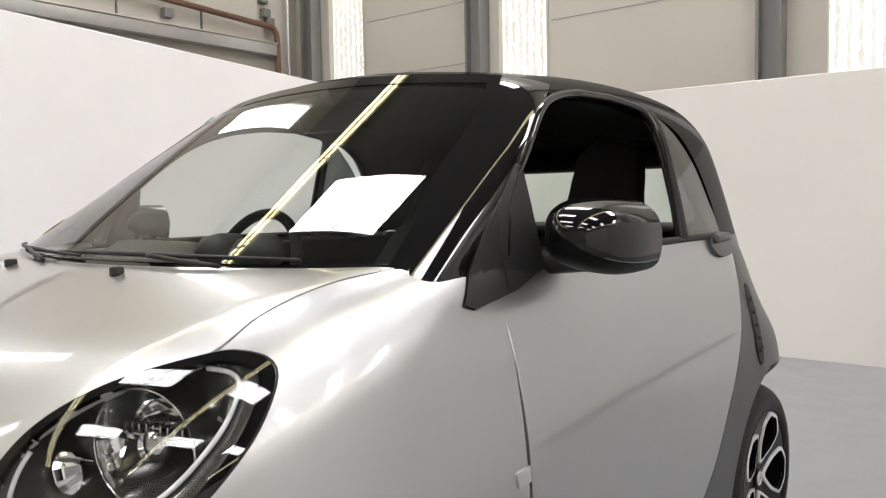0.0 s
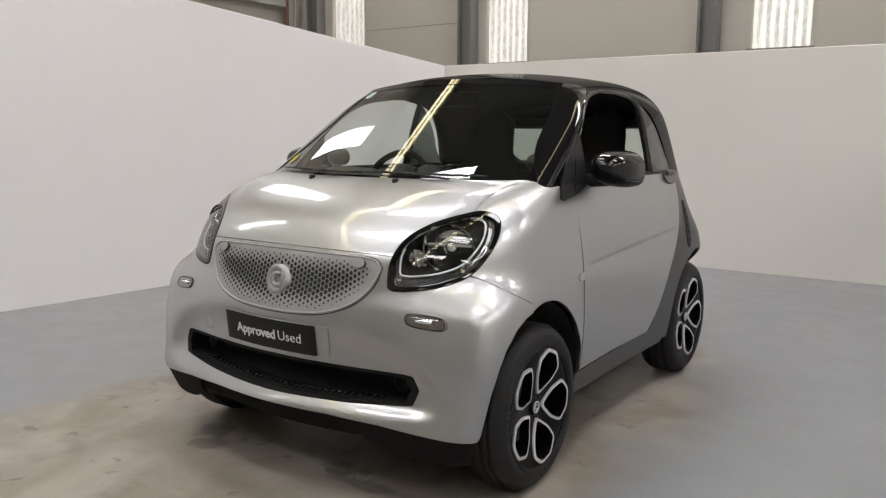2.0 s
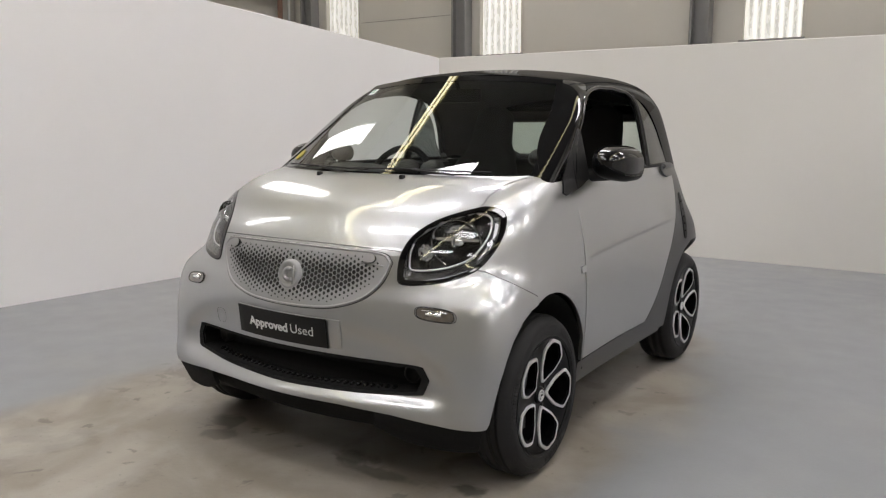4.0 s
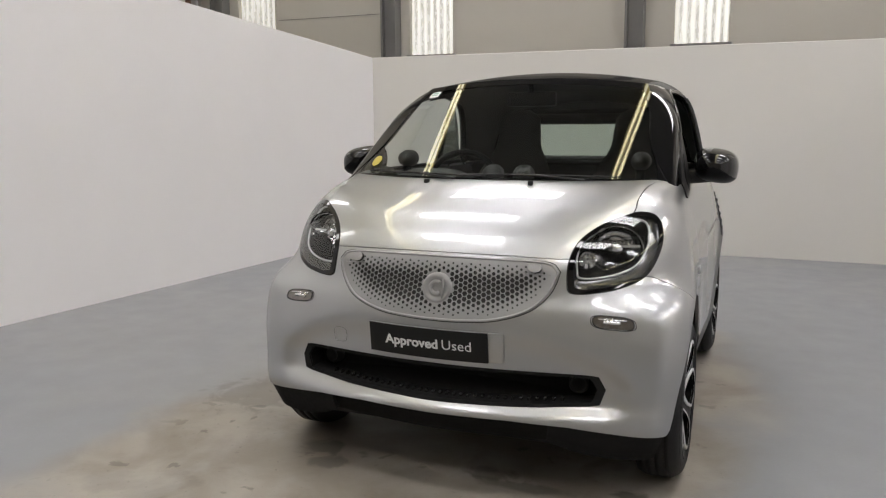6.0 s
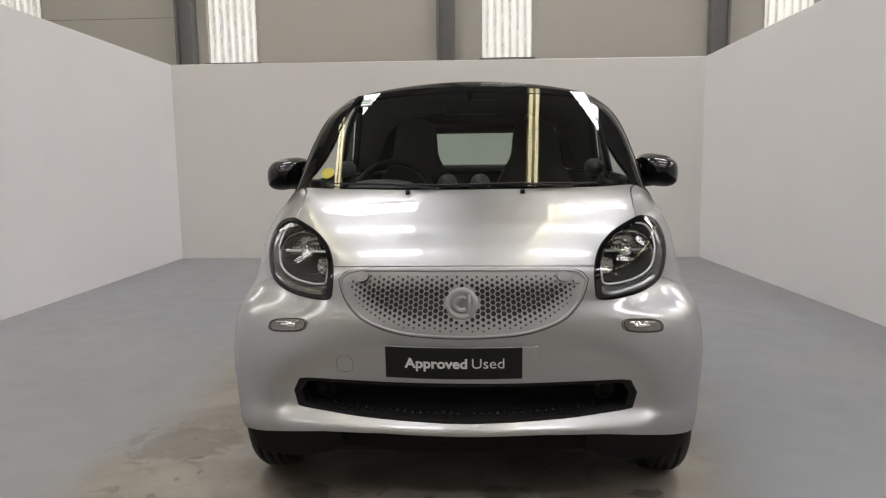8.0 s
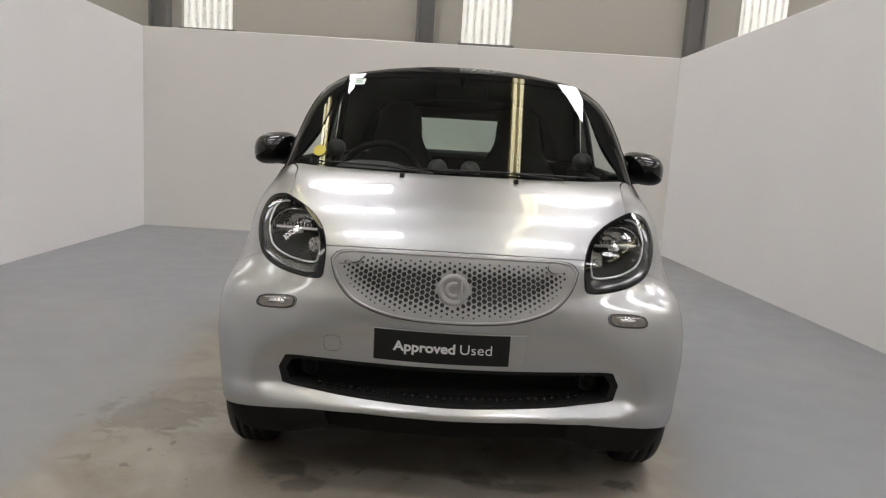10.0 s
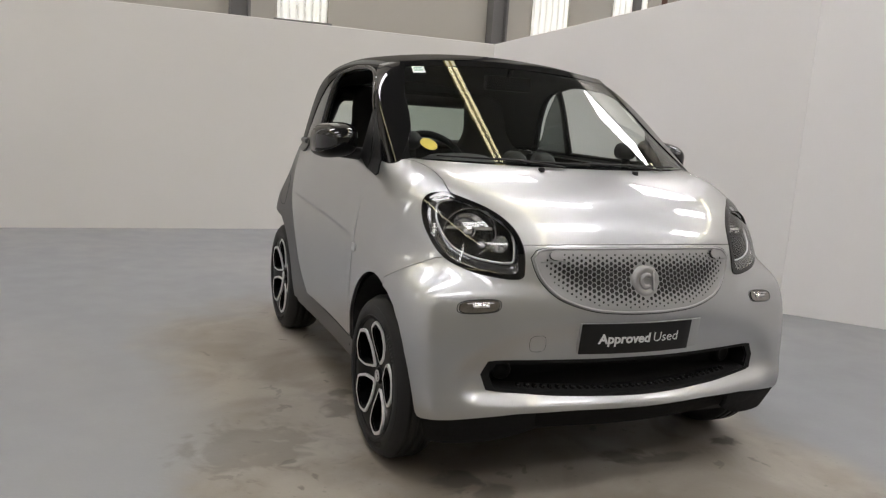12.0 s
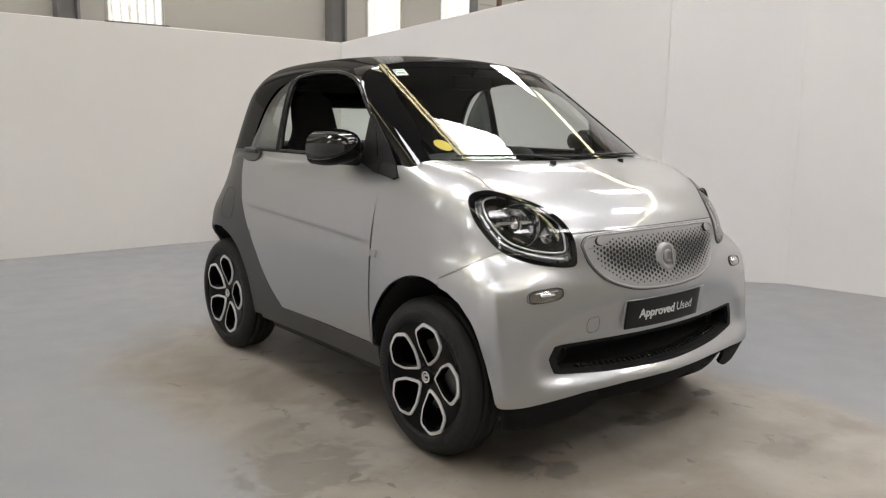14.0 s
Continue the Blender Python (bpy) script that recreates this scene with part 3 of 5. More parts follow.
def panel(name, P, lay, nu, nv, mat, parent, s=1, F=whole, lift=0., fold=.014, label="", cut=None, wrap=False):
    """A panel on the form F. P(u, v) gives the pattern's coordinates; its rim is folded inwards."""
    us = np.linspace(0, 1, nu, endpoint=not wrap)
    U, V = np.meshgrid(us, np.linspace(0, 1, nv), indexing="ij")
    p, q = P(U.ravel(), V.ravel())
    o, d = lay(p, q, s)
    pts = cast(F, o, d, 0., 2.2)
    ok = ~np.isnan(pts[:, 0])
    pts = np.nan_to_num(pts)
    nor = gradient(F, pts)
    pts = pts + lift*nor
    idx = np.arange(nu*nv).reshape(nu, nv)
    nxt = np.roll(idx, -1, 0) if wrap else idx
    a, b = (idx, nxt) if wrap else (idx[:-1], idx[1:])
    Q = np.stack([a[:, :-1], b[:, :-1], b[:, 1:], a[:, 1:]], -1).reshape(-1, 4)
    keep = ok[Q].all(1)
    if cut is not None:
        keep &= ~cut(pts)[Q].any(1)
    Q = Q[keep]
    c = np.cross(pts[Q[:, 2]] - pts[Q[:, 0]], pts[Q[:, 3]] - pts[Q[:, 1]])
    flip = (c*nor[Q].mean(1)).sum(1) < 0
    Q[flip] = Q[flip][:, ::-1]
    verts, normals, faces = list(pts), list(nor), [tuple(f) for f in Q]
    if fold:
        count = {}
        for f in faces:
            for i in range(4):
                e = (f[i], f[(i + 1) % 4])
                count.setdefault(frozenset(e), []).append(e)
        rim = [e[0] for e in count.values() if len(e) == 1 and e[0][0] != e[0][1]]
        twin = {}
        mid = pts[Q].mean((0, 1)) if len(Q) else 0
        for i in {k for e in rim for k in e}:
            out = pts[i] - mid
            out = out - nor[i]*(out @ nor[i])
            out /= np.linalg.norm(out) + 1e-9
            # a small rounded lip, then the fold
            for depth, mixn in ((0., .25), (.0018, .9), (fold, 1.)):
                verts.append(pts[i] - nor[i]*depth + out*(.0 if depth == 0 else .0012))
                normals.append(nor[i]*(1 - mixn) + out*mixn)
            twin[i] = len(verts) - 3
        for i, j in rim:
            for k in range(2):
                faces.append((j if k < 0 else twin[j] + k, twin[i] + k, twin[i] + k + 1, twin[j] + k + 1))
    me = mesh_of(name, verts, faces, mat, True, normals)
    return part(name, me, mat, parent, label)


def disc(out, c=None, v0=0., v1=1.):
    """A pattern that fills a closed outline, from v0 to v1 of the way out from c."""
    c = out.mean(0) if c is None else np.array(c)

    def P(u, v):
        k = np.round(u*len(out)).astype(int) % len(out)
        q = c + (out[k] - c)*(v0 + (v1 - v0)*v)[:, None]
        return q[:, 0], q[:, 1]
    return P


def ribbon(name, pq, lay, r, mat, parent, s=1, F=whole, lift=0., closed=True, label="", sides=8):
    """A bead along a line of the pattern, lying on the form."""
    o, d = lay(pq[:, 0], pq[:, 1], s)
    p = cast(F, o, d, 0., 2.2)
    p = p + lift*gradient(F, p)
    p = p[~np.isnan(p[:, 0])]
    V, Fc = tube(p, r, sides, closed)
    return part(name, mesh_of(name, V, Fc, mat), mat, parent, label)


CAR = thing("car", (0, 0, 0), label="silver two-seat city car with gloss black roof, on worn concrete", category="car")

def under_glass(p):
    return cabin(*p.T) < -.010


# bonnet
EDGE = [(10.4, .447), (15, .485), (20.9, .540), (27.9, .608), (36, .615), (56, .640), (68, .676)]


def bonnet_pattern(u, v):
    w = 2*u - 1
    psi_e = 10.4 + 57.6*v
    return w*(ip(psi_e, EDGE) - .002), 10.4 + (36.0 + 21.6*w*w)*v


panel("bonnet", bonnet_pattern, over_bonnet, 171, 121, SILVER, CAR, F=body, cut=lambda p: lamp_hole(p) | under_glass(p), label="glossy silver bonnet")

BUMP_TOP = [(0, .853), (30, .847), (33, .842), (42, .822), (51.5, .79), (56.1, .757), (60, .724), (63.9, .692)]
BUMP_LOW = [(0, .318), (18, .320), (30.6, .312), (42.7, .289), (48.5, .284), (49.5, .289), (50.2, .350), (51.6, .44), (53.2, .52), (54.8, .575), (57.8, .627), (61, .653), (63.9, .664)]

# front wings: between the bonnet's edge, the bumper's edge and the arch
def fender_line(lay, p, q, F):
    """A line of another panel, seen in the wing's own pattern: y and angle."""
    o, d = lay(p, q, 1)
    r = cast(F, o, d, 0., 2.2)
    r = r[~np.isnan(r[:, 0])]
    r = r[np.argsort(r[:, 1])]
    return r[:, 1], np.degrees(np.arctan2(r[:, 2] - .62, r[:, 0] - .35))


def arch_z(y, yc, r, zc=.30):
    return zc + np.sqrt(np.maximum(r*r - (y - yc)**2, 0))*1.06


fx = np.linspace(0, .447, 24)
o, d = over_bonnet(fx, np.full(24, 10.4), 1)
fr = cast(whole, o, d, 0., 2.2)
BUMP_TOP = list(zip(np.degrees(np.arctan2(fr[:, 0], .3 - fr[:, 1])), fr[:, 2] - .001))
BUMP_TOP += [(42, .822), (51.5, .79), (56.1, .757), (60, .724), (63.9, .692)]
tt = np.linspace(28, 63.9, 60)
SEAM = fender_line(round_nose, tt, np.interp(tt, *np.array(BUMP_TOP).T), body)
vv = np.linspace(.06, 1, 60)
TOP = fender_line(over_bonnet, ip(10.4 + 57.6*vv, EDGE), 10.4 + 57.6*vv, body)
Y0 = -.37


def wing_pattern(u, v):
    y = Y0 + (.344 - Y0)*u
    top = np.interp(y, *TOP) - .35
    arch = np.degrees(np.arctan2(np.where(y < .335, arch_z(y, .0, .36), .335) - .62, .455))
    low = np.where(y < -.104, np.interp(y, *SEAM) + .3, arch)
    return y, low + np.maximum(top - low, .2)*v


for s in (1, -1):
    panel("front_wing", wing_pattern, round_fender, 130, 60, SILVER, CAR, s, F=body, cut=lamp_hole)

# front bumper
def bumper_pattern(u, v):
    w = 2*u - 1
    th = 63.9*w
    t = np.abs(th)
    lo = np.interp(t, *np.array(BUMP_LOW).T)
    return th, lo + (np.interp(t, *np.array(BUMP_TOP).T) - .002 - lo)*v


panel("front_bumper", bumper_pattern, round_nose, 261, 110, SILVER, CAR, F=body, cut=lambda p: lamp_hole(p) | intake_hole(p), label="silver bumper with a wide black intake")

# lower intake: black lip, throat and mesh
C0 = INTAKE.mean(0)
IN2 = (INTAKE - C0)*np.array([.962, .84]) + C0


def lip_pattern(u, v):
    k = np.round(u*120).astype(int) % 120
    q = IN2[k] + (INTAKE[k] - IN2[k])*v[:, None]
    return q[:, 0], q[:, 1]


panel("intake_lip", lip_pattern, round_nose, 120, 6, VOID, CAR, F=body, lift=.0022, fold=.012, wrap=True, label="black intake lip")
inner = IN2
o, d = round_nose(inner[:, 0], inner[:, 1], 1)
rim3 = cast(body, o, d, 0., 2.)
back3 = rim3.copy()
back3[:, 1] += .09
n = len(rim3)
V = list(rim3) + list(back3) + [back3.mean(0)]
Fc = [(i, (i + 1) % n, n + (i + 1) % n, n + i) for i in range(n)] + [(n + i, n + (i + 1) % n, 2*n) for i in range(n)]
INT = part("intake", mesh_of("intake", V, Fc, VOID, False), VOID, CAR, "deep black lower air intake")
for th in np.linspace(-30, 30, 34):
    sz = .368 + .020*(abs(th)/34)**2
    o, d = round_nose(np.array([th]), np.array([sz]), 1)
    p = cast(body, o, d, 0., 2.)[0]
    bm = bmesh.new()
    box(bm, (p[0] - .005, p[1] + .030, sz - .006), (p[0] + .005, p[1] + .05, sz + .006), bevel=.002)
    part("intake_stud", bm, SMOKE, INT)

# black chin below the bumper and dark underside
def chin_pattern(u, v):
    th = 27 + 21.5*u
    hi = np.interp(th, *np.array(BUMP_LOW).T) + .012
    lo = ip(th, [(27, .250), (33, .212), (40, .190), (49, .190)])
    return th, lo + (hi - lo)*v


for s in (1, -1):
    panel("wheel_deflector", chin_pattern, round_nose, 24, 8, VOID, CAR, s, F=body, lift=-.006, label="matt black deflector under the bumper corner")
    # round blanked lamp wells inside the intake
    zz = .425
    o, d = round_nose(np.array([33.]), np.array([zz]), s)
    p = cast(body, o, d, 0., 2.)[0]
    V, Fc = lathe([(-.03, .034), (.0, .034), (.006, .030), (.0, .024), (-.008, .022), (-.010, 0)], 28)
    w = part("lamp_well", mesh_of("lamp_well", V, Fc, CAVITY), CAVITY, INT, "round black blank in the intake")
    w.matrix_local = pose(p[0], p[1] + .070, zz, 0, 0, -90 + 14*s)


def valance_pattern(u, v):
    th = 94*u - 47
    return th, .205 + .014*np.abs(th/47)**2 + .122*v


panel("valance", valance_pattern, round_nose, 60, 6, VOID, CAR, F=body, lift=-.055, fold=.02, label="matt black valance under the bumper")
bm = bmesh.new()
box(bm, (-.58, -.30, .20), (.58, 2.02, .50), bevel=.03)
box(bm, (-.56, -.36, .185), (.56, -.20, .29), bevel=.02)
# wider block added below the sills to deepen the shadow on the floor
box(bm, (-.70, .37, .19), (.70, 1.36, .30), bevel=.02)
part("underside", bm, CAVITY, CAR, "dark underside, widened to shade the floor")

# upper grille: a panel with a honeycomb of openings
GR = 30.4
half = [(0, .846), (10, .8455), (20, .844), (26.5, .841), (29.2, .832), (30.2, .812), (29.5, .783), (27.4, .735), (22.8, .685), (15.2, .651), (7, .640)]
GRILLE_OUT = spline(half + [(0, .638)] + [(-a, z) for a, z in half[:0:-1]], 120, True)
GC = np.array([0., .755])
GR_PART = panel("grille", disc(GRILLE_OUT, GC), round_nose, 120, 14, GRILLE, CAR, F=body, lift=.003, fold=.006, wrap=True, label="silver grille panel with a honeycomb of holes")
ribbon("grille_rim", GRILLE_OUT, round_nose, .0045, GRILLE, CAR, F=body, lift=.003)
ribbon("grille_joint", (GRILLE_OUT - GC)*np.array([1.022, 1.05]) + GC, round_nose, .0016, DARK, CAR, F=body, lift=0.)
V, Fc = [], []
row = 0
inner = (GRILLE_OUT - GC)*np.array([.925, .86]) + GC
for j in range(-7, 8):
    for i in range(-24, 25):
        x, z = .0166*i, .745 + .0178*(j + .5*(i % 2))
        th = math.degrees(math.atan2(x, .745))
        q = np.array([[th, z]])
        if not inside(inner, q)[0] or math.hypot(x, z - .742) < .052:
            continue
        e = min(1, np.min(np.hypot((inner[:, 0] - th)*.0131, inner[:, 1] - z))/.050)
        r = .0026 + .0062*e
        k0 = len(V)
        ang = np.arange(6)*math.pi/3
        for rr, lf in ((r, .0045), (r*.8, .0036)):
            o, d = round_nose(np.degrees(np.arctan2(x + rr*np.cos(ang), .745)), z + rr*np.sin(ang), 1)
            p = cast(body, o, d, 0., 2.)
            V += list(p + lf*gradient(body, p))
        for k in range(6):
            l = (k + 1) % 6
            Fc.append((k0 + k, k0 + l, k0 + 6 + l, k0 + 6 + k))
        Fc.append(tuple(k0 + 6 + k for k in range(6)))
part("honeycomb", mesh_of("honeycomb", V, Fc, DARK, False), DARK, GR_PART, "dark honeycomb openings")
a = np.linspace(0, 2*math.pi, 24, False)
for s in (1, -1):      # round sensor covers in the grille's upper corners, each with a dark slot and side shadow put in
    q = np.stack([25.0 + 1.6*np.cos(a), .822 + .0145*np.sin(a)], 1)
    panel("cover", disc(q), round_nose, 24, 4, GRILLE, GR_PART, s, F=body, lift=.015, fold=.003, wrap=True)
    # dark drum below the cover, painting in the shadow on its side
    panel("sensor_side_shade", disc(q), round_nose, 24, 4, CAVITY, GR_PART, s, F=body, lift=.0125, fold=.012, wrap=True)
    ribbon("crease", np.array([(22.5, .806), (25.5, .803), (28.6, .800)]), round_nose, .0022, GRILLE, GR_PART, s, F=body, lift=.003, closed=False)

# plain round badge
def turned(profile, sides=48):
    V, Fc = lathe(profile, sides)
    return V, Fc


BADGE = part("badge", mesh_of("badge", *turned([(.0, .0), (.0, .016), (.001, .026), (.004, .034), (.009, .040), (.009, .047), (.004, .053), (-.012, .055)]), GRILLE), GRILLE, CAR, "plain round silver badge")
BADGE.matrix_local = pose(0, -.474, .742, 0, 0, -90) @ pose(0, 0, 0, 0, -10, 0)
V, Fc = tube([(.004, .021*math.cos(a), .021*math.sin(a)) for a in np.linspace(.9, 5.4, 24)], .008, 8)
part("ring", mesh_of("ring", V, Fc, GRILLE), GRILLE, BADGE)
V, Fc = tube([(.006, .026, -.034), (.007, .026, 0), (.006, .026, .034)], .0045, 8)
part("bar", mesh_of("bar", V, Fc, GRILLE), GRILLE, BADGE)

# show plate on a pale plinth, with its lettering
def bent(x):
    return .017*(abs(x)/.25)**1.9


def bent_board(lo, hi, bevel):
    """A thin board bent along its length to the bumper's curve."""
    bm = bmesh.new()
    box(bm, lo, hi, bevel=bevel)
    for k in range(1, 14):
        x = lo[0] + (hi[0] - lo[0])*k/14
        bmesh.ops.bisect_plane(bm, geom=bm.verts[:] + bm.edges[:] + bm.faces[:], plane_co=(x, 0, 0), plane_no=(1, 0, 0))
    for v in bm.verts:
        v.co.y += bent(v.co.x)
    return bm


PL = part("plate_plinth", bent_board((-.258, -.006, -.0535), (.250, .018, .0535), .004), SILVER, CAR, "pale plate holder", smooth=40)
PL.matrix_local = pose(0, -.497, .551, 6, 0, 0)
SHOW = part("show_plate", bent_board((-.254, -.013, -.054), (.197, -.0068, .054), .002), PLATE, PL, "black plate with pale lettering", smooth=40)


def lettering(text, x0, x1, z, tall, weight, parent):
    """Raised letters between x0 and x1; tall is the capitals' height."""
    c = bpy.data.curves.new("lettering", "FONT")
    c.body, c.size, c.extrude, c.offset, c.resolution_u = text, .05, .0006, weight, 4
    ob = new("lettering_curve", c)
    bpy.context.view_layer.update()
    me = bpy.data.meshes.new_from_object(ob.evaluated_get(bpy.context.evaluated_depsgraph_get()))
    bpy.data.objects.remove(ob)
    me.materials.clear()
    me.materials.append(LETTER)
    xs = [v.co.x for v in me.vertices]
    lo, hi = min(xs), max(xs)
    cap = max(v.co.y for v in me.vertices)
    for v in me.vertices:
        v.co.x = x0 + (v.co.x - lo)*(x1 - x0)/(hi - lo)
        v.co.y = v.co.y*tall/cap
        v.co.z -= bent(v.co.x)
    t = part("lettering", me, LETTER, parent)
    t.matrix_local = pose(0, -.0138, z, 90, 0, 0)


lettering("Approved", -.190, .017, -.015, .0335, .0014, PL)
lettering("Used", .033, .138, -.015, .0335, -.0003, PL)

# tow cover outline, front indicators, side repeaters
q = np.array([(a, b) for a, b in ((-29.2, .555), (-26.2, .558), (-26.2, .513), (-29.2, .510))])
ribbon("tow_cover", spline(q, 40, True), round_nose, .0007, SMOKE, CAR, F=body, lift=.0)
for s in (1, -1):
    a = np.linspace(0, 2*math.pi, 48, False)
    q = np.stack([40.1 + 3.7*np.sign(np.cos(a))*np.abs(np.cos(a))**.65, .656 + .020*np.sign(np.sin(a))*np.abs(np.sin(a))**.65], 1)
    q[:, 1] -= .0012*(q[:, 0] - 40.1)
    lampp = panel("indicator", disc(q), round_nose, 48, 6, AMBER, CAR, s, F=body, lift=.004, fold=.008, wrap=True, label="clear front indicator in a bright rim")
    ribbon("rim", q, round_nose, .0018, SMOKE, lampp, s, F=body, lift=.004)
    ribbon("bulb", np.array([(38.4, .657), (39.8, .658), (41.4, .656)]), round_nose, .0085, LCHROME, lampp, s, F=body, lift=.001, closed=False)
    ribbon("lens_edge", np.array([(37.6, .668), (40., .667), (42.6, .663)]), round_nose, .0028, CHROME, lampp, s, F=body, lift=.004, closed=False)
    ribbon("seam", (q - q.mean(0))*1.10 + q.mean(0), round_nose, .0014, DARK, lampp, s, F=body)
    q = np.concatenate([np.linspace(a, b, 6, endpoint=False) for a, b in (((.300, .733), (.344, .735)), ((.344, .735), (.344, .708)), ((.344, .708), (.304, .708)), ((.304, .708), (.300, .733)))])
    panel("side_repeater", disc(q), along_side, 24, 4, PLINTH, CAR, s, F=body, lift=.006, fold=.008, wrap=True, label="small pale side repeater")

# headlamps
LC = np.array([-.01, .0])
for s in (1, -1):
    H = panel("headlamp", disc(LAMP_OUT, LC, .90, 1.0), to_lamp, 90, 6, GLOSS, CAR, s, F=body, lift=.003, fold=.01, wrap=True, label="dark-framed clear headlamp")
    ribbon("seam", (LAMP_OUT - LC)*1.015 + LC, to_lamp, .0018, DARK, H, s, F=body)
    k = np.array([s, 1, 1.])

    def at(q, depth):
        o, d = to_lamp(q[:, 0], q[:, 1], s)
        p = cast(body, o, d, 0., 2.)
        return p - depth*LAMP_D*k
    n = 90
    IN = (LAMP_OUT - LC)*np.array([.77, .74]) + LC + np.array([-.004, .016])
    ring = lambda f, dp: at((IN - LC)*f + LC, dp)
    V = list(at((LAMP_OUT - LC)*.92 + LC, -.001)) + list(at((LAMP_OUT - LC)*.89 + LC, .010)) + list(ring(1., .020))
    Fc = [(r*n + i, r*n + (i + 1) % n, (r + 1)*n + (i + 1) % n, (r + 1)*n + i) for r in range(2) for i in range(n)]
    part("housing", mesh_of("housing", V, Fc, SMOKE), SMOKE, H, "wide black lamp border")
    V = list(ring(1., .020)) + list(ring(.93, .045)) + list(ring(.80, .085)) + list(ring(.4, .11)) + [ring(.4, .11).mean(0)]
    Fc = [(r*n + i, r*n + (i + 1) % n, (r + 1)*n + (i + 1) % n, (r + 1)*n + i) for r in range(3) for i in range(n)] + [(3*n + i, 3*n + (i + 1) % n, 4*n) for i in range(n)]
    part("bowl", mesh_of("bowl", V, Fc, BOWL), BOWL, H, "smoky grey lamp bowl")
    # chrome reflector: a deep faceted bowl in a bright surround
    base = (LAMP_C + LAMP_A*.005 + LAMP_B*.018 - LAMP_D*.012)*k
    axis = np.array([.22*s, -.97, .04])
    axis /= np.linalg.norm(axis)
    rot = Vector(tuple(axis)).to_track_quat("X", "Z").to_matrix().to_4x4()
    M = Matrix.Translation(tuple(base)) @ rot
    V, Fc = lathe([(-.085, .004), (-.083, .020), (-.070, .042), (-.050, .060), (-.025, .073), (-.004, .080)], 22)
    V = np.array(V)
    V[:, 1] *= 1.12
    part("reflector", mesh_of("reflector", V, Fc, LCHROME, False), LCHROME, H, "faceted chrome reflector").matrix_local = M
    V, Fc = tube([(-.002, .091*math.cos(t), .081*math.sin(t)) for t in np.linspace(0, 2*math.pi, 40, False)], .0016, 8, True)
    part("reflector_ring", mesh_of("reflector_ring", V, Fc, CHROME), CHROME, H).matrix_local = M
    V, Fc = lathe([(-.08, .014), (-.045, .020), (-.022, .024), (-.012, .020), (-.010, 0)], 20)
    part("bulb_shield", mesh_of("bulb_shield", V, Fc, LCHROME), LCHROME, H).matrix_local = M
    bm = bmesh.new()
    box(bm, (-.075, -.080, .006), (-.012, .080, .018), bevel=.003)
    part("reflector_shelf", bm, LCHROME, H).matrix_local = M
    for kk in range(9):     # small upright ribs above the shelf
        bm = bmesh.new()
        box(bm, (-.050, -.052 + .013*kk - .002, .018), (-.020, -.052 + .013*kk + .002, .028), bevel=.001)
        part("reflector_rib", bm, LCHROME, H).matrix_local = M
    # lower half: a bright curved spoon, and a dark hood over the upper half
    sv, sf = [], []
    for i in range(15):
        a = math.pi*(1.06 + .88*i/14)
        for j in range(8):
            r = .030 + .056*j/7
            sv.append((-.060 + .052*(j/7)**2 + .004*math.sin(i*1.9), r*1.12*math.cos(a), r*math.sin(a)))
    sf = [(i*8 + j, i*8 + j + 1, i*8 + 9 + j, i*8 + 8 + j) for i in range(14) for j in range(7)]
    part("lower_reflector", mesh_of("lower_reflector", sv, sf, LCHROME, False), LCHROME, H, "bright lower reflector").matrix_local = M
    hv = []
    for i in range(15):
        a = math.pi*(.06 + .88*i/14)
        hv += [(-.045, .062*1.12*math.cos(a), .062*math.sin(a)), (.006, .088*1.12*math.cos(a), .088*math.sin(a))]
    part("lamp_hood", mesh_of("lamp_hood", hv, [(2*i, 2*i + 1, 2*i + 3, 2*i + 2) for i in range(14)], SMOKE), SMOKE, H, "dark hood over the reflector").matrix_local = M
    # light guide round the lower and outer edge
    g = np.roll(IN, -34, 0)[:62]
    V, Fc = tube(at(g, .016), .0036, 8)
    part("light_guide", mesh_of("light_guide", V, Fc, LGUIDE), LGUIDE, H, "thin pale daytime light strip")
    sm = LAMP_C + LAMP_A*.105 + LAMP_B*.080 - LAMP_D*.035
    M2 = Matrix.Translation(tuple(sm*k)) @ rot
    V, Fc = lathe([(-.045, .002), (-.035, .018), (-.015, .028), (-.004, .033)], 12)
    part("side_reflector", mesh_of("side_reflector", V, Fc, LCHROME, False), LCHROME, H).matrix_local = M2
    sm = LAMP_C - LAMP_A*.10 - LAMP_B*.01 - LAMP_D*.03
    V, Fc = lathe([(-.045, .002), (-.035, .016), (-.015, .026), (-.004, .030)], 10)
    part("inner_reflector", mesh_of("inner_reflector", V, Fc, LCHROME, False), LCHROME, H).matrix_local = Matrix.Translation(tuple(sm*k)) @ rot
    panel("lens", disc(LAMP_OUT, LC, 0., .91), to_lamp, 90, 10, LENS, H, s, F=body, lift=.003, fold=0, wrap=True, label="clear lens").visible_shadow = False

# doors, sills, rear quarters
DOOR_F = [(.352, .350), (.6, .356), (.84, .354), (1.0, .342), (1.09, .330)]
DOOR_R = [(.352, 1.09), (.42, 1.18), (.61, 1.345), (.80, 1.478), (.953, 1.552), (1.03, 1.585), (1.09, 1.60)]


def door_pattern(u, v):
    z = .352 + .724*v
    a, b = ip(z, DOOR_F), ip(z, DOOR_R)
    return a + (b - a)*u, z


def sill_pattern(u, v):
    y = .30 + 1.02*u
    lo, hi = .255 + 0*y, .347 + .03*np.clip((y - 1.0)/.3, 0, 1)
    return y, lo + (hi - lo)*v


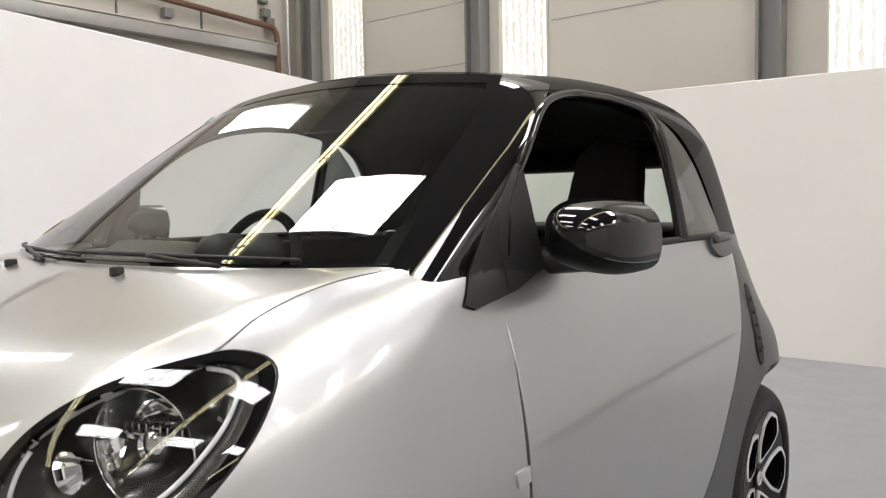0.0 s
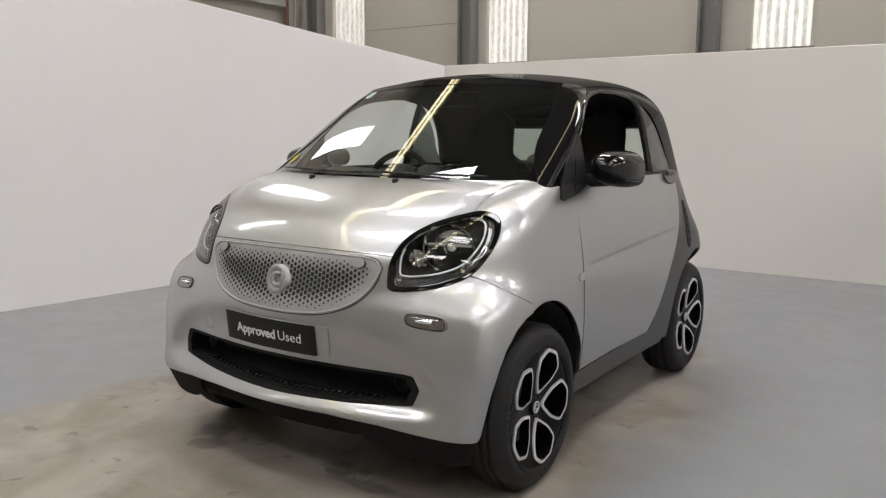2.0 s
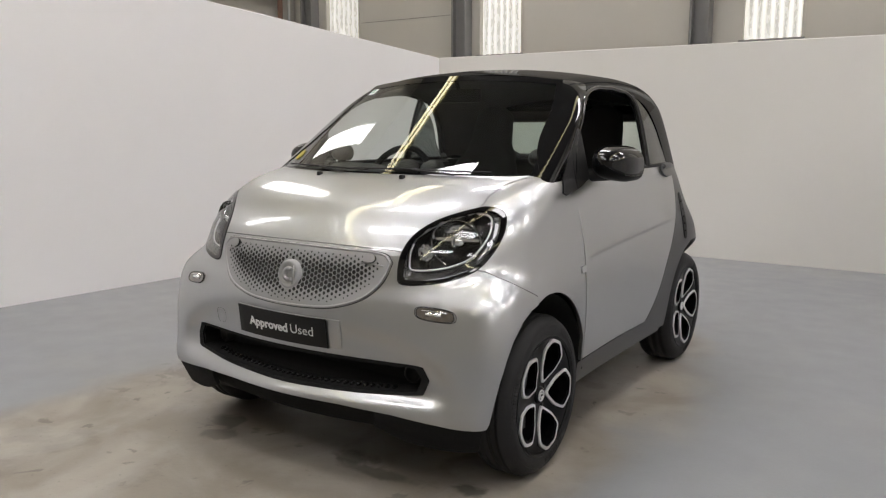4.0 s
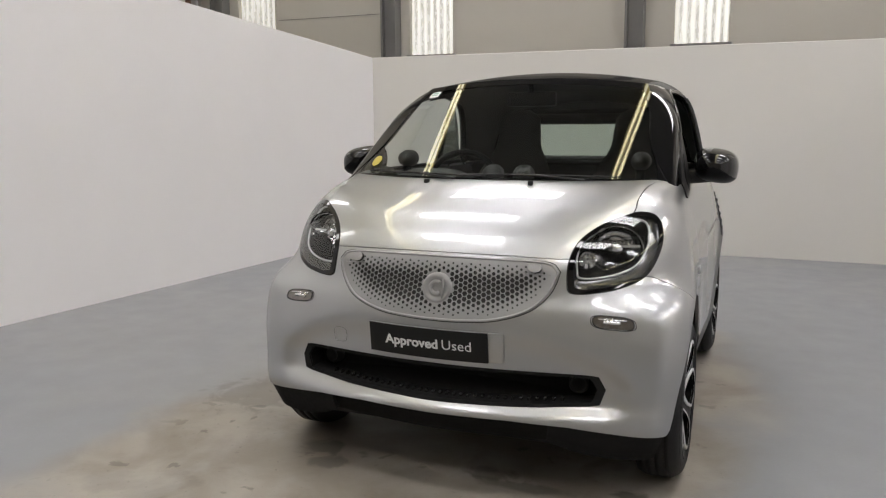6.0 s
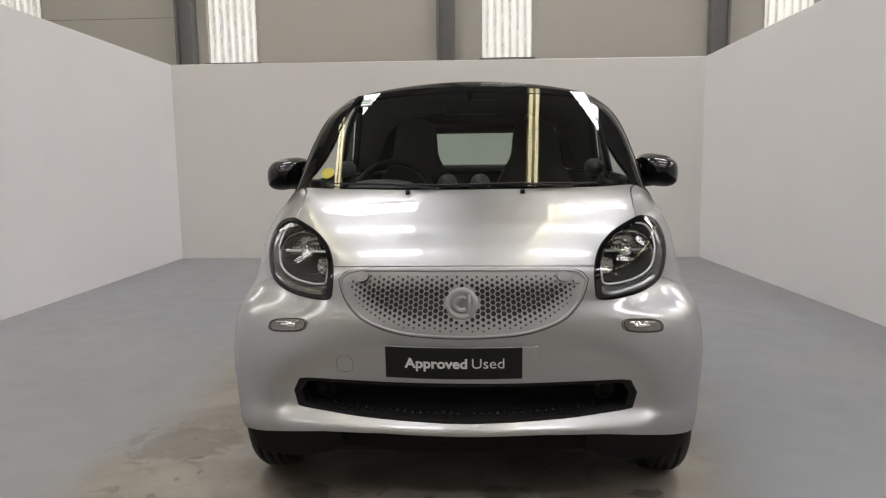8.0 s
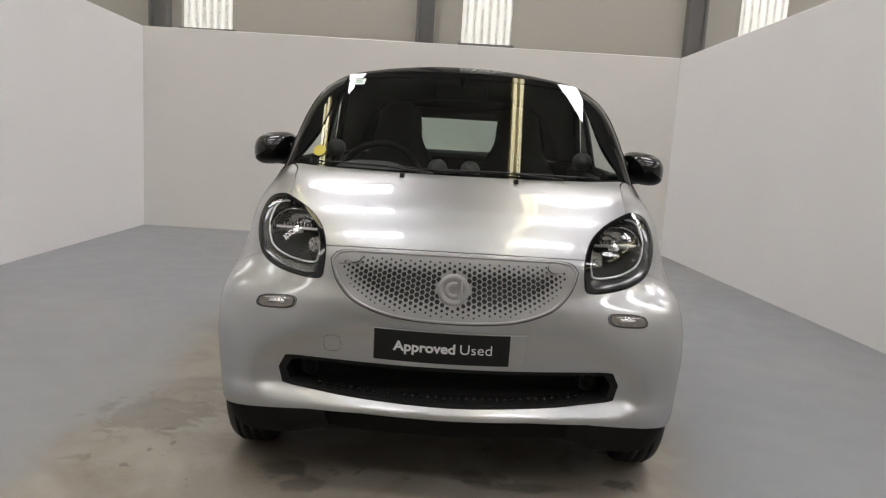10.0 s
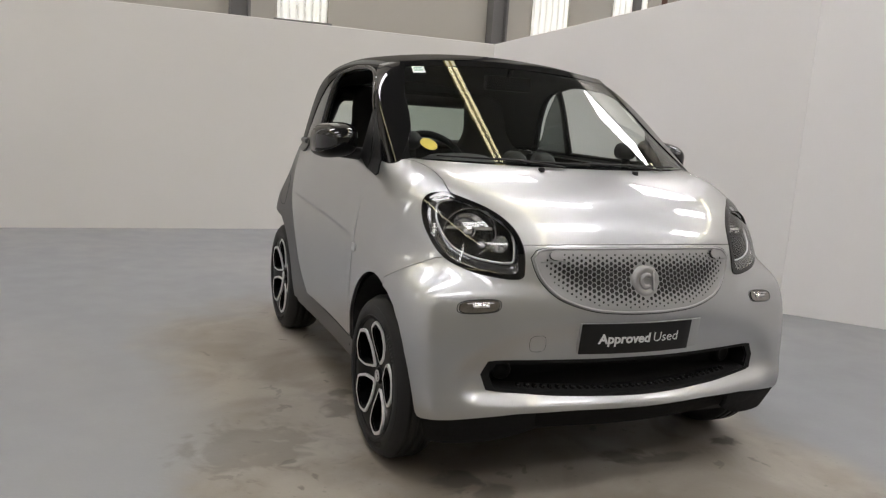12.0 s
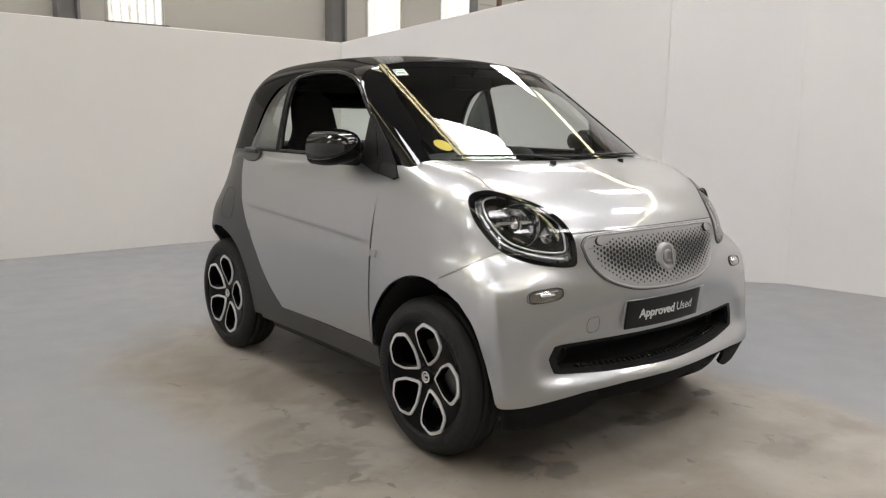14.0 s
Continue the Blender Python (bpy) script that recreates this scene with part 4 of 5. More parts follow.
def quarter_pattern(u, v):
    z = .27 + .805*v
    a = np.where(z < .352, ip(z, [(.25, 1.17), (.352, 1.096)]), ip(z, DOOR_R) + .006)
    b = np.where(z < .668, 1.75 - np.sqrt(np.maximum(.365**2 - ((z - .30)/1.02)**2, 0)), 2.07)
    return a + (b - a)*u, z


def over_arch_pattern(u, v):
    y = 1.38 + .76*u
    lo = arch_z(y, 1.75, .362)*1.0
    lo = np.where(np.abs(y - 1.75) > .36, .30, lo)
    return y, lo + (.69 - lo)*v


for s in (1, -1):
    D = panel("door", door_pattern, along_side, 110, 130, SILVER, CAR, s, label="silver door with an open window")
    panel("sill", sill_pattern, along_side, 40, 8, GREY, CAR, s, F=body, label="dark grey sill")
    Q = panel("rear_quarter", quarter_pattern, along_side, 50, 70, GREY, CAR, s, label="dark grey rear quarter panel")
    panel("arch_panel", over_arch_pattern, along_side, 60, 30, GREY, CAR, s, F=body)
    for yc, r in ((0., .352), (1.75, .358)):
        a = np.linspace(-.12, math.pi + .35, 50) if yc == 0 else np.linspace(-.12, math.pi + .1, 50)
        pq = np.stack([yc + r*np.cos(a), .30 + 1.06*r*np.sin(a)], 1)
        if yc > 0:
            ribbon("arch_lip", pq, along_side, .007, GREY, CAR, s, F=body, lift=-.008, closed=False)
        V, Fc = [], []
        aa = np.linspace(.02, math.pi + .10, 40) if yc == 0 else np.linspace(.1, math.pi + .25, 40)
        for x in ((.50, .60, .68, .790) if yc == 0 else (.46, .55, .62, .74)):
            V += [(s*(x - .055*min(max((t - 2.3)/.5, 0), 1)*(x > .7) - (.16*min(max((1.0 - t)/.7, 0), 1)*(x - .46)/.28 if yc > 0 else 0)), yc + (r + .004)*math.cos(t), .30 + (r + .004)*1.05*math.sin(t)) for t in aa]
        Fc = [(i*40 + j, i*40 + j + 1, i*40 + 41 + j, i*40 + 40 + j) for i in range(3) for j in range(39)]
        part("wheel_liner", mesh_of("wheel_liner", V, Fc, DARK), DARK, CAR, "black wheel arch liner")
    # handle at the rear end of the waistline
    a = np.linspace(0, 2*math.pi, 40, False)
    q = np.stack([1.485 + .098*np.sign(np.cos(a))*np.abs(np.cos(a))**.7, 1.056 + .034*np.sign(np.sin(a))*np.abs(np.sin(a))**.8], 1)
    hd = panel("door_handle", disc(q), along_side, 40, 8, GREY, D, s, lift=.010, fold=.02, wrap=True, label="dark grey door handle")
    ribbon("grip", np.stack([np.linspace(1.41, 1.56, 12), 1.074 + .0*a[:12]], 1), along_side, .013, GREY, hd, s, lift=.012, closed=False)
    if s < 0:
        q = spline([(1.60, .87), (1.69, .87), (1.72, .80), (1.69, .73), (1.60, .73), (1.585, .80)], 40, True)
        ribbon("fuel_flap", q, along_side, .0014, DARK, Q, s, F=body)
    else:
        q = spline([(1.60, .92), (1.635, .915), (1.64, .80), (1.63, .70), (1.595, .71), (1.59, .80)], 40, True)
        ve = panel("side_vent", disc(q), along_side, 40, 5, DARK, Q, s, F=body, lift=.004, fold=.006, wrap=True, label="black slotted side vent")
        for k in range(5):
            ribbon("slat", np.array([(1.602, .735 + .037*k), (1.615, .738 + .037*k), (1.630, .742 + .037*k)]), along_side, .004, PLASTIC, ve, s, F=body, lift=.006, closed=False)

# tail
def tail_pattern(u, v):
    return 2*(u - .5)*(51 + 23*np.clip((v - .5)/.06, 0, 1)), .25 + .83*v


panel("tail_panel", tail_pattern, round_tail, 70, 40, GREY, CAR, F=body, lift=-.003, label="dark tail panel")

# roof with rear pillars, front pillars
ROOF_EDGE = [(.55, 22), (.63, 25), (.74, 27.0), (.90, 29.2), (1.05, 29.2), (1.20, 26.2), (1.30, 24), (1.40, 18.5), (1.48, 9), (1.54, -2), (1.62, -3), (2.2, -3)]


def roof_pattern(u, v):
    w = 2*u - 1
    yf = .628 + .100*w*w
    y = yf + (2.12 - yf)*v
    e = ip(y, ROOF_EDGE)
    e = np.where(y < .76, np.maximum(e, 27.5), e)
    return y, 90 - w*(90 - e)


def rear_opening(p):
    return (np.abs(p[:, 0]) < .48) & (p[:, 2] > 1.085) & (p[:, 2] < 1.335) & (p[:, 1] > 1.7)


panel("roof", roof_pattern, round_cabin, 130, 110, ROOFBLACK, CAR, F=cabin, label="gloss black roof", cut=rear_opening)


def liner_pattern(u, v):
    p, q = roof_pattern(u, v*.78 + .02)
    return p, 90 + (q - 90)*.98


panel("headliner", liner_pattern, round_cabin, 40, 40, FABRIC, CAR, F=cabin, lift=-.035, fold=0, label="dark headliner")
PIL_OUT = [(0, .128, -7.5), (.3, .312, 8.5), (.6, .492, 21), (.85, .622, 29.5), (1, .70, 34.6)]
PIL_IN = [(0, .30, -7.5), (.3, .468, 8.5), (.6, .615, 20), (.85, .72, 26.0), (1, .80, 30.5)]


def pillar_pattern(u, v):
    f = lambda T, k: ip(v, [(t[0], t[k]) for t in T])
    a, b = (f(PIL_OUT, 1), f(PIL_OUT, 2)), (f(PIL_IN, 1), f(PIL_IN, 2))
    return a[0] + (b[0] - a[0])*u, a[1] + (b[1] - a[1])*u


OPEN = spline([(.40, -2.6), (.45, 7), (.53, 13.5), (.64, 21.3), (.745, 26), (.88, 28.8), (1.0, 29.2), (1.12, 27.8), (1.21, 25), (1.215, 10), (1.20, -2.6)], 80)
for s in (1, -1):
    panel("front_pillar", pillar_pattern, round_cabin, 16, 60, GLOSS, CAR, s, F=cabin, lift=.0018, label="gloss black windscreen pillar")
    # rubber round the door opening
    ribbon("door_seal", OPEN, round_cabin, .011, GLOSS, CAR, s, F=cabin, lift=-.004, closed=False)
    # fixed quarter glass behind the door window
    q = spline([(1.235, -2.8), (1.245, 12), (1.245, 24.6), (1.33, 20.8), (1.42, 13.5), (1.48, 5), (1.525, -2.8)], 70, True)
    G = panel("quarter_glass", disc(q), round_cabin, 70, 8, PRIVACY, CAR, s, F=cabin, lift=-.001, fold=.0, wrap=True, label="tinted fixed quarter glass")
    V = np.array([(1.225, -3.), (1.228, 10), (1.228, 25.5)])
    ribbon("window_post", spline(V, 20), round_cabin, .017, PLASTIC, CAR, s, F=cabin, lift=-.006, closed=False)
    # waist rail
    ribbon("waist_seal", np.stack([np.linspace(.36, 1.54, 40), np.full(40, 1.084)], 1), along_side, .010, PLASTIC, CAR, s, lift=-.004, closed=False)
    # triangular mirror base
    q = np.array([(.236, 1.022), (.262, 1.012), (.40, 1.033), (.505, 1.062), (.507, 1.10), (.500, 1.258), (.487, 1.262), (.36, 1.15)])
    q = np.concatenate([np.linspace(q[i], q[(i + 1) % len(q)], 8, endpoint=False) for i in range(len(q))])
    TRI = panel("mirror_base", disc(q, (.40, 1.09)), along_side, len(q), 10, PLASTIC, CAR, s, lift=.006, fold=.02, wrap=True, label="matt black triangular mirror base")
    ribbon("joint", np.array([(.368, 1.03), (.385, 1.10), (.40, 1.19)]), along_side, .0015, DARK, TRI, s, lift=.006, closed=False)

# windscreen and its black border, cowl
WS_X = [(1.03, .692), (1.06, .683), (1.094, .676), (1.20, .640), (1.30, .601), (1.40, .560), (1.48, .516)]


def screen_pattern(u, v):
    w = 2*u - 1
    top = 1.503 - .028*w*w
    z = 1.050 + (top - 1.050)*v
    return w*ip(z, WS_X), z


SC = panel("windscreen", screen_pattern, to_front, 60, 50, SCREEN, CAR, F=screen_face, lift=-.002, fold=0, label="clear windscreen reflecting the hall lights")
SC.visible_shadow = False


def band(name, lo, hi, a, b, parent):
    def P(u, v):
        p, z = screen_pattern(a + (b - a)*u, lo + (hi - lo)*v)
        return p, z
    return panel(name, P, to_front, 40, 8, GLOSS, parent, F=screen_face, lift=-.0005, fold=0)


band("border", .945, 1.0, 0, 1, SC)
band("border", 0, .10, 0, 1, SC)
band("border", 0, 1, 0, .022, SC)
band("border", 0, 1, .978, 1, SC)


def cowl_pattern(u, v):
    w = 2*u - 1
    return w*.672, 1.055 + .012*v + .012*(1 - w*w)


panel("cowl", cowl_pattern, to_front, 50, 4, DARK, CAR, F=screen_face, lift=.003, fold=.02, label="black cowl below the windscreen")
# wipers
for x0, x1, xp in ((.02, -.56, -.10), (.52, -.08, .40)):
    t = np.linspace(0, 1, 24)
    q = np.stack([x0 + (x1 - x0)*t, 1.096 + .006*np.sin(t*2.2)], 1)
    W = ribbon("wiper_blade", q, to_front, np.interp(t, [0, .5, 1], [.003, .0048, .003]), PLASTIC, CAR, F=screen_face, lift=.007, closed=False, label="black wiper blade")
    q = np.stack([np.linspace(xp, (x0 + x1)/2, 12), np.linspace(1.084, 1.099, 12)], 1)
    ribbon("wiper_arm", q, to_front, .0045, PLASTIC, W, F=screen_face, lift=.009, closed=False)
for x in (-.213, .213):
    bm = bmesh.new()
    box(bm, (x - .009, -.082, 1.068), (x + .009, -.060, 1.090), bevel=.005)
    part("washer_jet", bm, PLASTIC, CAR, smooth=40)

# stickers on the screen
a = np.linspace(0, 2*math.pi, 32, False)
q = np.stack([-.566 + .027*np.cos(a), 1.143 + .0205*np.sin(a)], 1)
panel("round_sticker", disc(q), to_front, 32, 4, YELLOW, SC, F=screen_face, lift=.002, fold=0, wrap=True, label="round yellow sticker")
q = np.array([(-.492, 1.424), (-.440, 1.428), (-.436, 1.455), (-.486, 1.451)])
q = np.concatenate([np.linspace(q[i], q[(i + 1) % 4], 6, endpoint=False) for i in range(4)])
panel("paper_sticker", disc(q), to_front, 24, 4, PAPER, SC, F=screen_face, lift=.002, fold=0, wrap=True, label="white paper sticker with green print")
for k in range(2):
    ribbon("print_bar", np.array([(-.482, 1.435 + .009*k), (-.465, 1.4365 + .009*k), (-.448, 1.438 + .009*k)]), to_front, .0022, GREEN, SC, F=screen_face, lift=.0025, closed=False)

# rear window frame with rounded corners
q = []
for cx, cz, a0 in ((.395, 1.255, 0), (-.395, 1.255, 90), (-.425, 1.155, 180), (.425, 1.155, 270)):
    t = np.radians(a0 + np.linspace(0, 90, 8))
    q += [(cx + .075*np.cos(k), cz + .085*np.sin(k)) for k in t]
ribbon("rear_frame", spline(q, 120, True), to_rear, .036, PLASTIC, CAR, F=cabin, lift=-.01, label="black rear window frame")


def rear_glass(u, v):
    return (2*u - 1)*(.50 - .05*v), 1.07 + .275*v


panel("rear_window", rear_glass, to_rear, 20, 12, PANE, CAR, F=cabin, lift=-.006, fold=0, label="greenish rear window").visible_shadow = False


# wheels
def wheel(parent, x, y, s, half, label):
    W = new("wheel")
    W.parent = parent
    W["label"] = label
    W.matrix_local = pose(s*x, y, .298, 0, 0, 0 if s > 0 else 180)
    h = half
    prof = [(h - .020, .205), (h - .006, .212), (h + .002, .232), (h + .001, .252), (h - .006, .272), (h - .017, .284), (h - .034, .2935)]
    for g in (.35, -.0, -.35):
        c = g*h*1.2
        prof += [(c + .006, .298), (c + .004, .291), (c - .004, .291), (c - .006, .298)]
    prof += [(-h + .03, .2945), (-h + .012, .285), (-h, .25), (-h + .02, .20)]
    part("tyre", mesh_of("tyre", *lathe(prof, 72), RUBBER), RUBBER, W, "black rubber tyre")
    V, Fc = lathe([(h - .006, .199), (h - .012, .1975)], 64)
    for r in (.224, .262):
        tv, tf = tube([(h + (.0005 if r < .25 else -.003), r*math.cos(t), r*math.sin(t)) for t in np.linspace(0, 2*math.pi, 64, False)], .0018, 5, True)
        part("sidewall_bead", mesh_of("sidewall_bead", tv, tf, RUBBER), RUBBER, W)
    for c0 in (.5, 2.6, 4.7):      # bands of raised ribs
        mv, mf, nb = [], [], 44
        for k in range(nb + 1):
            a0 = c0 + .62*k/nb
            up = .0022 if k % 4 in (1, 2) and k % 12 != 9 else .0
            for rr, xx in ((.233, h + .0014), (.236, h + .0014 + up), (.254, h - .0004 + up), (.257, h - .0012)):
                mv.append((xx, rr*math.cos(a0), rr*math.sin(a0)))
        mf = [(4*k + j, 4*k + j + 1, 4*k + 5 + j, 4*k + 4 + j) for k in range(nb) for j in range(3)]
        part("sidewall_band", mesh_of("sidewall_band", mv, mf, RUBBER, False), RUBBER, W, "raised rubber marks on the sidewall")
    part("rim_barrel", mesh_of("rim_barrel", *lathe([(h - .004, .2135), (h - .010, .207), (h - .05, .196), (-h + .03, .190), (-h + .02, .03), (-h + .02, 0)], 64), RIM), RIM, W, "black rim")
    # five petal openings edged in bright metal
    half = [(.053, .006), (.105, .053), (.160, .075), (.206, .033)]
    corners = np.array(half + [(x_, -y_) for x_, y_ in half[::-1]])
    petal = np.concatenate([np.linspace(corners[i], corners[(i + 1) % 8], 8, endpoint=False) for i in range(8)])
    for _ in range(3):     # rounded corners
        petal = (petal + np.roll(petal, 1, 0) + np.roll(petal, -1, 0))/3
    nr, nt = 26, 150
    R, T = np.meshgrid(np.linspace(.0, .209, nr), np.linspace(0, 2*math.pi, nt, False))
    fx = h - .022 - .020*np.cos(np.clip((R - .02)/.19, 0, 1)*math.pi)*.5 + .006*(R/.21)
    P = np.stack([fx, R*np.cos(T), R*np.sin(T)], -1)
    hole = np.zeros(R.shape, bool)
    for k in range(5):
        a = 2*math.pi*k/5 + (1.18 if s > 0 else 1.37)
        loc = np.stack([(R*np.cos(T - a)).ravel(), (R*np.sin(T - a)).ravel()], 1)
        hole |= inside((petal - petal.mean(0))*.93 + petal.mean(0), loc).reshape(R.shape)
    Fc = []
    for i in range(nt):
        j = (i + 1) % nt
        for k in range(nr - 1):
            if not (hole[i, k] and hole[j, k] and hole[i, k + 1] and hole[j, k + 1]):
                Fc.append((i*nr + k, i*nr + k + 1, j*nr + k + 1, j*nr + k))
    part("spokes", mesh_of("spokes", P.reshape(-1, 3), Fc, RIM), RIM, W, "gloss black spokes")
    for k in range(5):
        a = 2*math.pi*k/5 + (1.18 if s > 0 else 1.37)
        ca, sa = math.cos(a), math.sin(a)
        c = petal.mean(0)
        ring = []
        for sc, up in ((1.085, -.002), (1.075, .006), (.918, .007), (.89, -.03)):
            q = (petal - c)*sc + c
            rr = np.hypot(*q.T)
            x_ = h - .022 - .020*np.cos(np.clip((rr - .02)/.19, 0, 1)*math.pi)*.5 + .006*(rr/.21) + up
            ring.append(np.stack([x_, q[:, 0]*ca - q[:, 1]*sa, q[:, 0]*sa + q[:, 1]*ca], 1))
        V = np.concatenate(ring)
        m = len(petal)
        part("petal_edge", mesh_of("petal_edge", V[:3*m], [(r*m + i, r*m + (i + 1) % m, (r + 1)*m + (i + 1) % m, (r + 1)*m + i) for r in (0, 1) for i in range(m)], ALLOY, False), ALLOY, W, "bright machined edge")
        part("petal_wall", mesh_of("petal_wall", V[2*m:], [(i, (i + 1) % m, m + (i + 1) % m, m + i) for i in range(m)], RIM), RIM, W)
    part("hub_cap", mesh_of("hub_cap", *lathe([(h - .032, .034), (h - .024, .032), (h - .021, .026), (h - .023, 0)], 32), RIM), RIM, W)
    V, Fc = tube([(h - .0205, .019*math.cos(t), .019*math.sin(t)) for t in np.linspace(0, 2*math.pi, 32, False)], .0035, 6, True)
    part("hub_ring", mesh_of("hub_ring", V, Fc, ALLOY), ALLOY, W)
    V, Fc = tube([(h - .0205, .009*math.cos(t), .009*math.sin(t)) for t in np.linspace(.6, 5.7, 16)], .003, 6)
    part("hub_mark", mesh_of("hub_mark", V, Fc, ALLOY), ALLOY, W)
    for k in range(4):
        a = math.pi/2*k + .5
        V, Fc = lathe([(h - .034, .0075), (h - .026, .0075), (h - .026, 0)], 8)
        b = part("wheel_bolt", mesh_of("wheel_bolt", V, Fc, PLASTIC, False), PLASTIC, W)
        b.matrix_local = pose(0, .047*math.cos(a), .047*math.sin(a))
    V, Fc = lathe([(.0, .02), (.0, .135), (-.02, .135), (-.02, .02)], 40)
    part("brake_disc", mesh_of("brake_disc", V, Fc, STEEL), STEEL, W)


for s in (1, -1):
    wheel(CAR, .728, 0., s, .0825, "front wheel with five petal spokes")
    wheel(CAR, .688, 1.75, s, .0925, "rear wheel with five petal spokes")


# door mirrors
def shell(fn, nu, nv):
    V = [fn(i/nu*2*math.pi, j/(nv - 1)) for j in range(nv) for i in range(nu)]
    Fc = [(j*nu + i, j*nu + (i + 1) % nu, (j + 1)*nu + (i + 1) % nu, (j + 1)*nu + i) for j in range(nv - 1) for i in range(nu)]
    return V, Fc


MX, MY, MZ = .830, .540, 1.126
for s in (1, -1):
    M = new("door_mirror")
    M.parent = CAR
    M["label"] = "gloss black door mirror with a matt foot"
    M.matrix_local = Matrix.Translation((s*MX, MY, MZ))

    def cap(t, v, lo=False):
        """Egg-shaped housing, blunt at the back where the glass sits."""
        a = v*math.pi*.62
        r = math.sin(a)**.75 if a < math.pi/2 else 1 - .06*(a/(math.pi/2) - 1)
        y = .098 - .218*(math.cos(a) + .38)/1.38
        c, q = math.cos(t), math.sin(t)
        x = .088*r*math.copysign(abs(c)**.7, c)
        z = .071*r*math.copysign(abs(q)**.75, q) - .012*(x/.1)*s
        return (x, y, z)
    V, Fc = shell(cap, 40, 20)
    V = np.array(V)
    mid = [(i + .5)/40*2*math.pi for j in range(19) for i in range(40)]
    up = [f for f, t in zip(Fc, mid) if math.sin(t) > -.48]
    dn = [f for f, t in zip(Fc, mid) if math.sin(t) < -.40]
    part("housing", mesh_of("housing", V, up, GLOSS), GLOSS, M, "gloss black cap")
    part("lower_shell", mesh_of("lower_shell", V*np.array([1.012, 1.012, 1.012]), dn, TRIM), TRIM, M, "black lower shell")
    bm = bmesh.new()
    box(bm, (-.070, .086, -.050), (.070, .094, .046), bevel=.002)
    part("mirror_glass", bm, MIRROR, M)
    pts = spline([(-s*.02, .02, -.046), (-s*.09, .0, -.050), (-s*.14, -.02, -.052), (-s*.18, -.045, -.056)], 14)
    V, Fc = tube(pts, np.linspace(.024, .029, 14), 12)
    V = np.array(V)
    part("arm", mesh_of("arm", V, Fc, PLASTIC), PLASTIC, M, "matt black arm")

# ---- cabin inside ----
bm = bmesh.new()
box(bm, (-.66, .35, .52), (.66, 1.98, .56))
part("cabin_floor", bm, FABRIC, CAR)
bm = bmesh.new()
box(bm, (-.60, 1.62, .56), (.60, 1.98, .94), bevel=.03)
part("load_bay", bm, FABRIC, CAR, "dark load bay behind the seats")
for s in (1, -1):
    bm = bmesh.new()
    box(bm, (s*.66 - .03, .40, .45), (s*.66 + .03, 1.55, 1.065), bevel=.02)
    part("door_card", bm, TRIM, CAR, "dark door lining", smooth=40)

# dashboard: a rounded shelf with a hood over the dials
V, Fc, nx = [], [], 40
prof = [(.10, 1.02), (.16, 1.045), (.30, 1.055), (.42, 1.045), (.50, 1.005), (.52, .93), (.48, .80), (.46, .6)]
for i in range(nx + 1):
    x = -.66 + 1.32*i/nx
    hood = .055*math.exp(-((x + .36)/.16)**4)
    for y, z in prof:
        V.append((x, y + .25*(x*x)*(y < .2), z + (hood if .2 < y < .51 else 0)))
m = len(prof)
Fc = [(i*m + j, i*m + j + 1, (i + 1)*m + j + 1, (i + 1)*m + j) for i in range(nx) for j in range(m - 1)]
DASH = part("dashboard", mesh_of("dashboard", V, Fc, DASHM), DASHM, CAR, "dark moulded dashboard")


def pod(name, x, y, z, r, deep, parent, tilt=0.):
    V, Fc = lathe([(deep, 0), (deep, r*.62), (deep + .008, r*.72), (deep + .010, r*.95), (0, r), (-deep, r*.8), (-deep*1.6, r*.35), (-deep*1.7, 0)], 28)
    ob = part(name, mesh_of(name, V, Fc, DASHM), DASHM, parent, "round dark air vent pod")
    ob.matrix_local = pose(x, y, z, 0, tilt, 90)
    return ob


for x in (-.09, .05):
    pod("vent_pod", x, .36, 1.085, .042, .04, DASH)
for x in (-.585, .585):
    p = pod("vent_pod", x*.92, .44, 1.145, .040, .036, DASH)
    V, Fc = tube([(x*.92, .44, 1.03), (x*.92, .44, 1.11)], .02, 8)
    part("stalk", mesh_of("stalk", V, Fc, TRIM), TRIM, DASH)

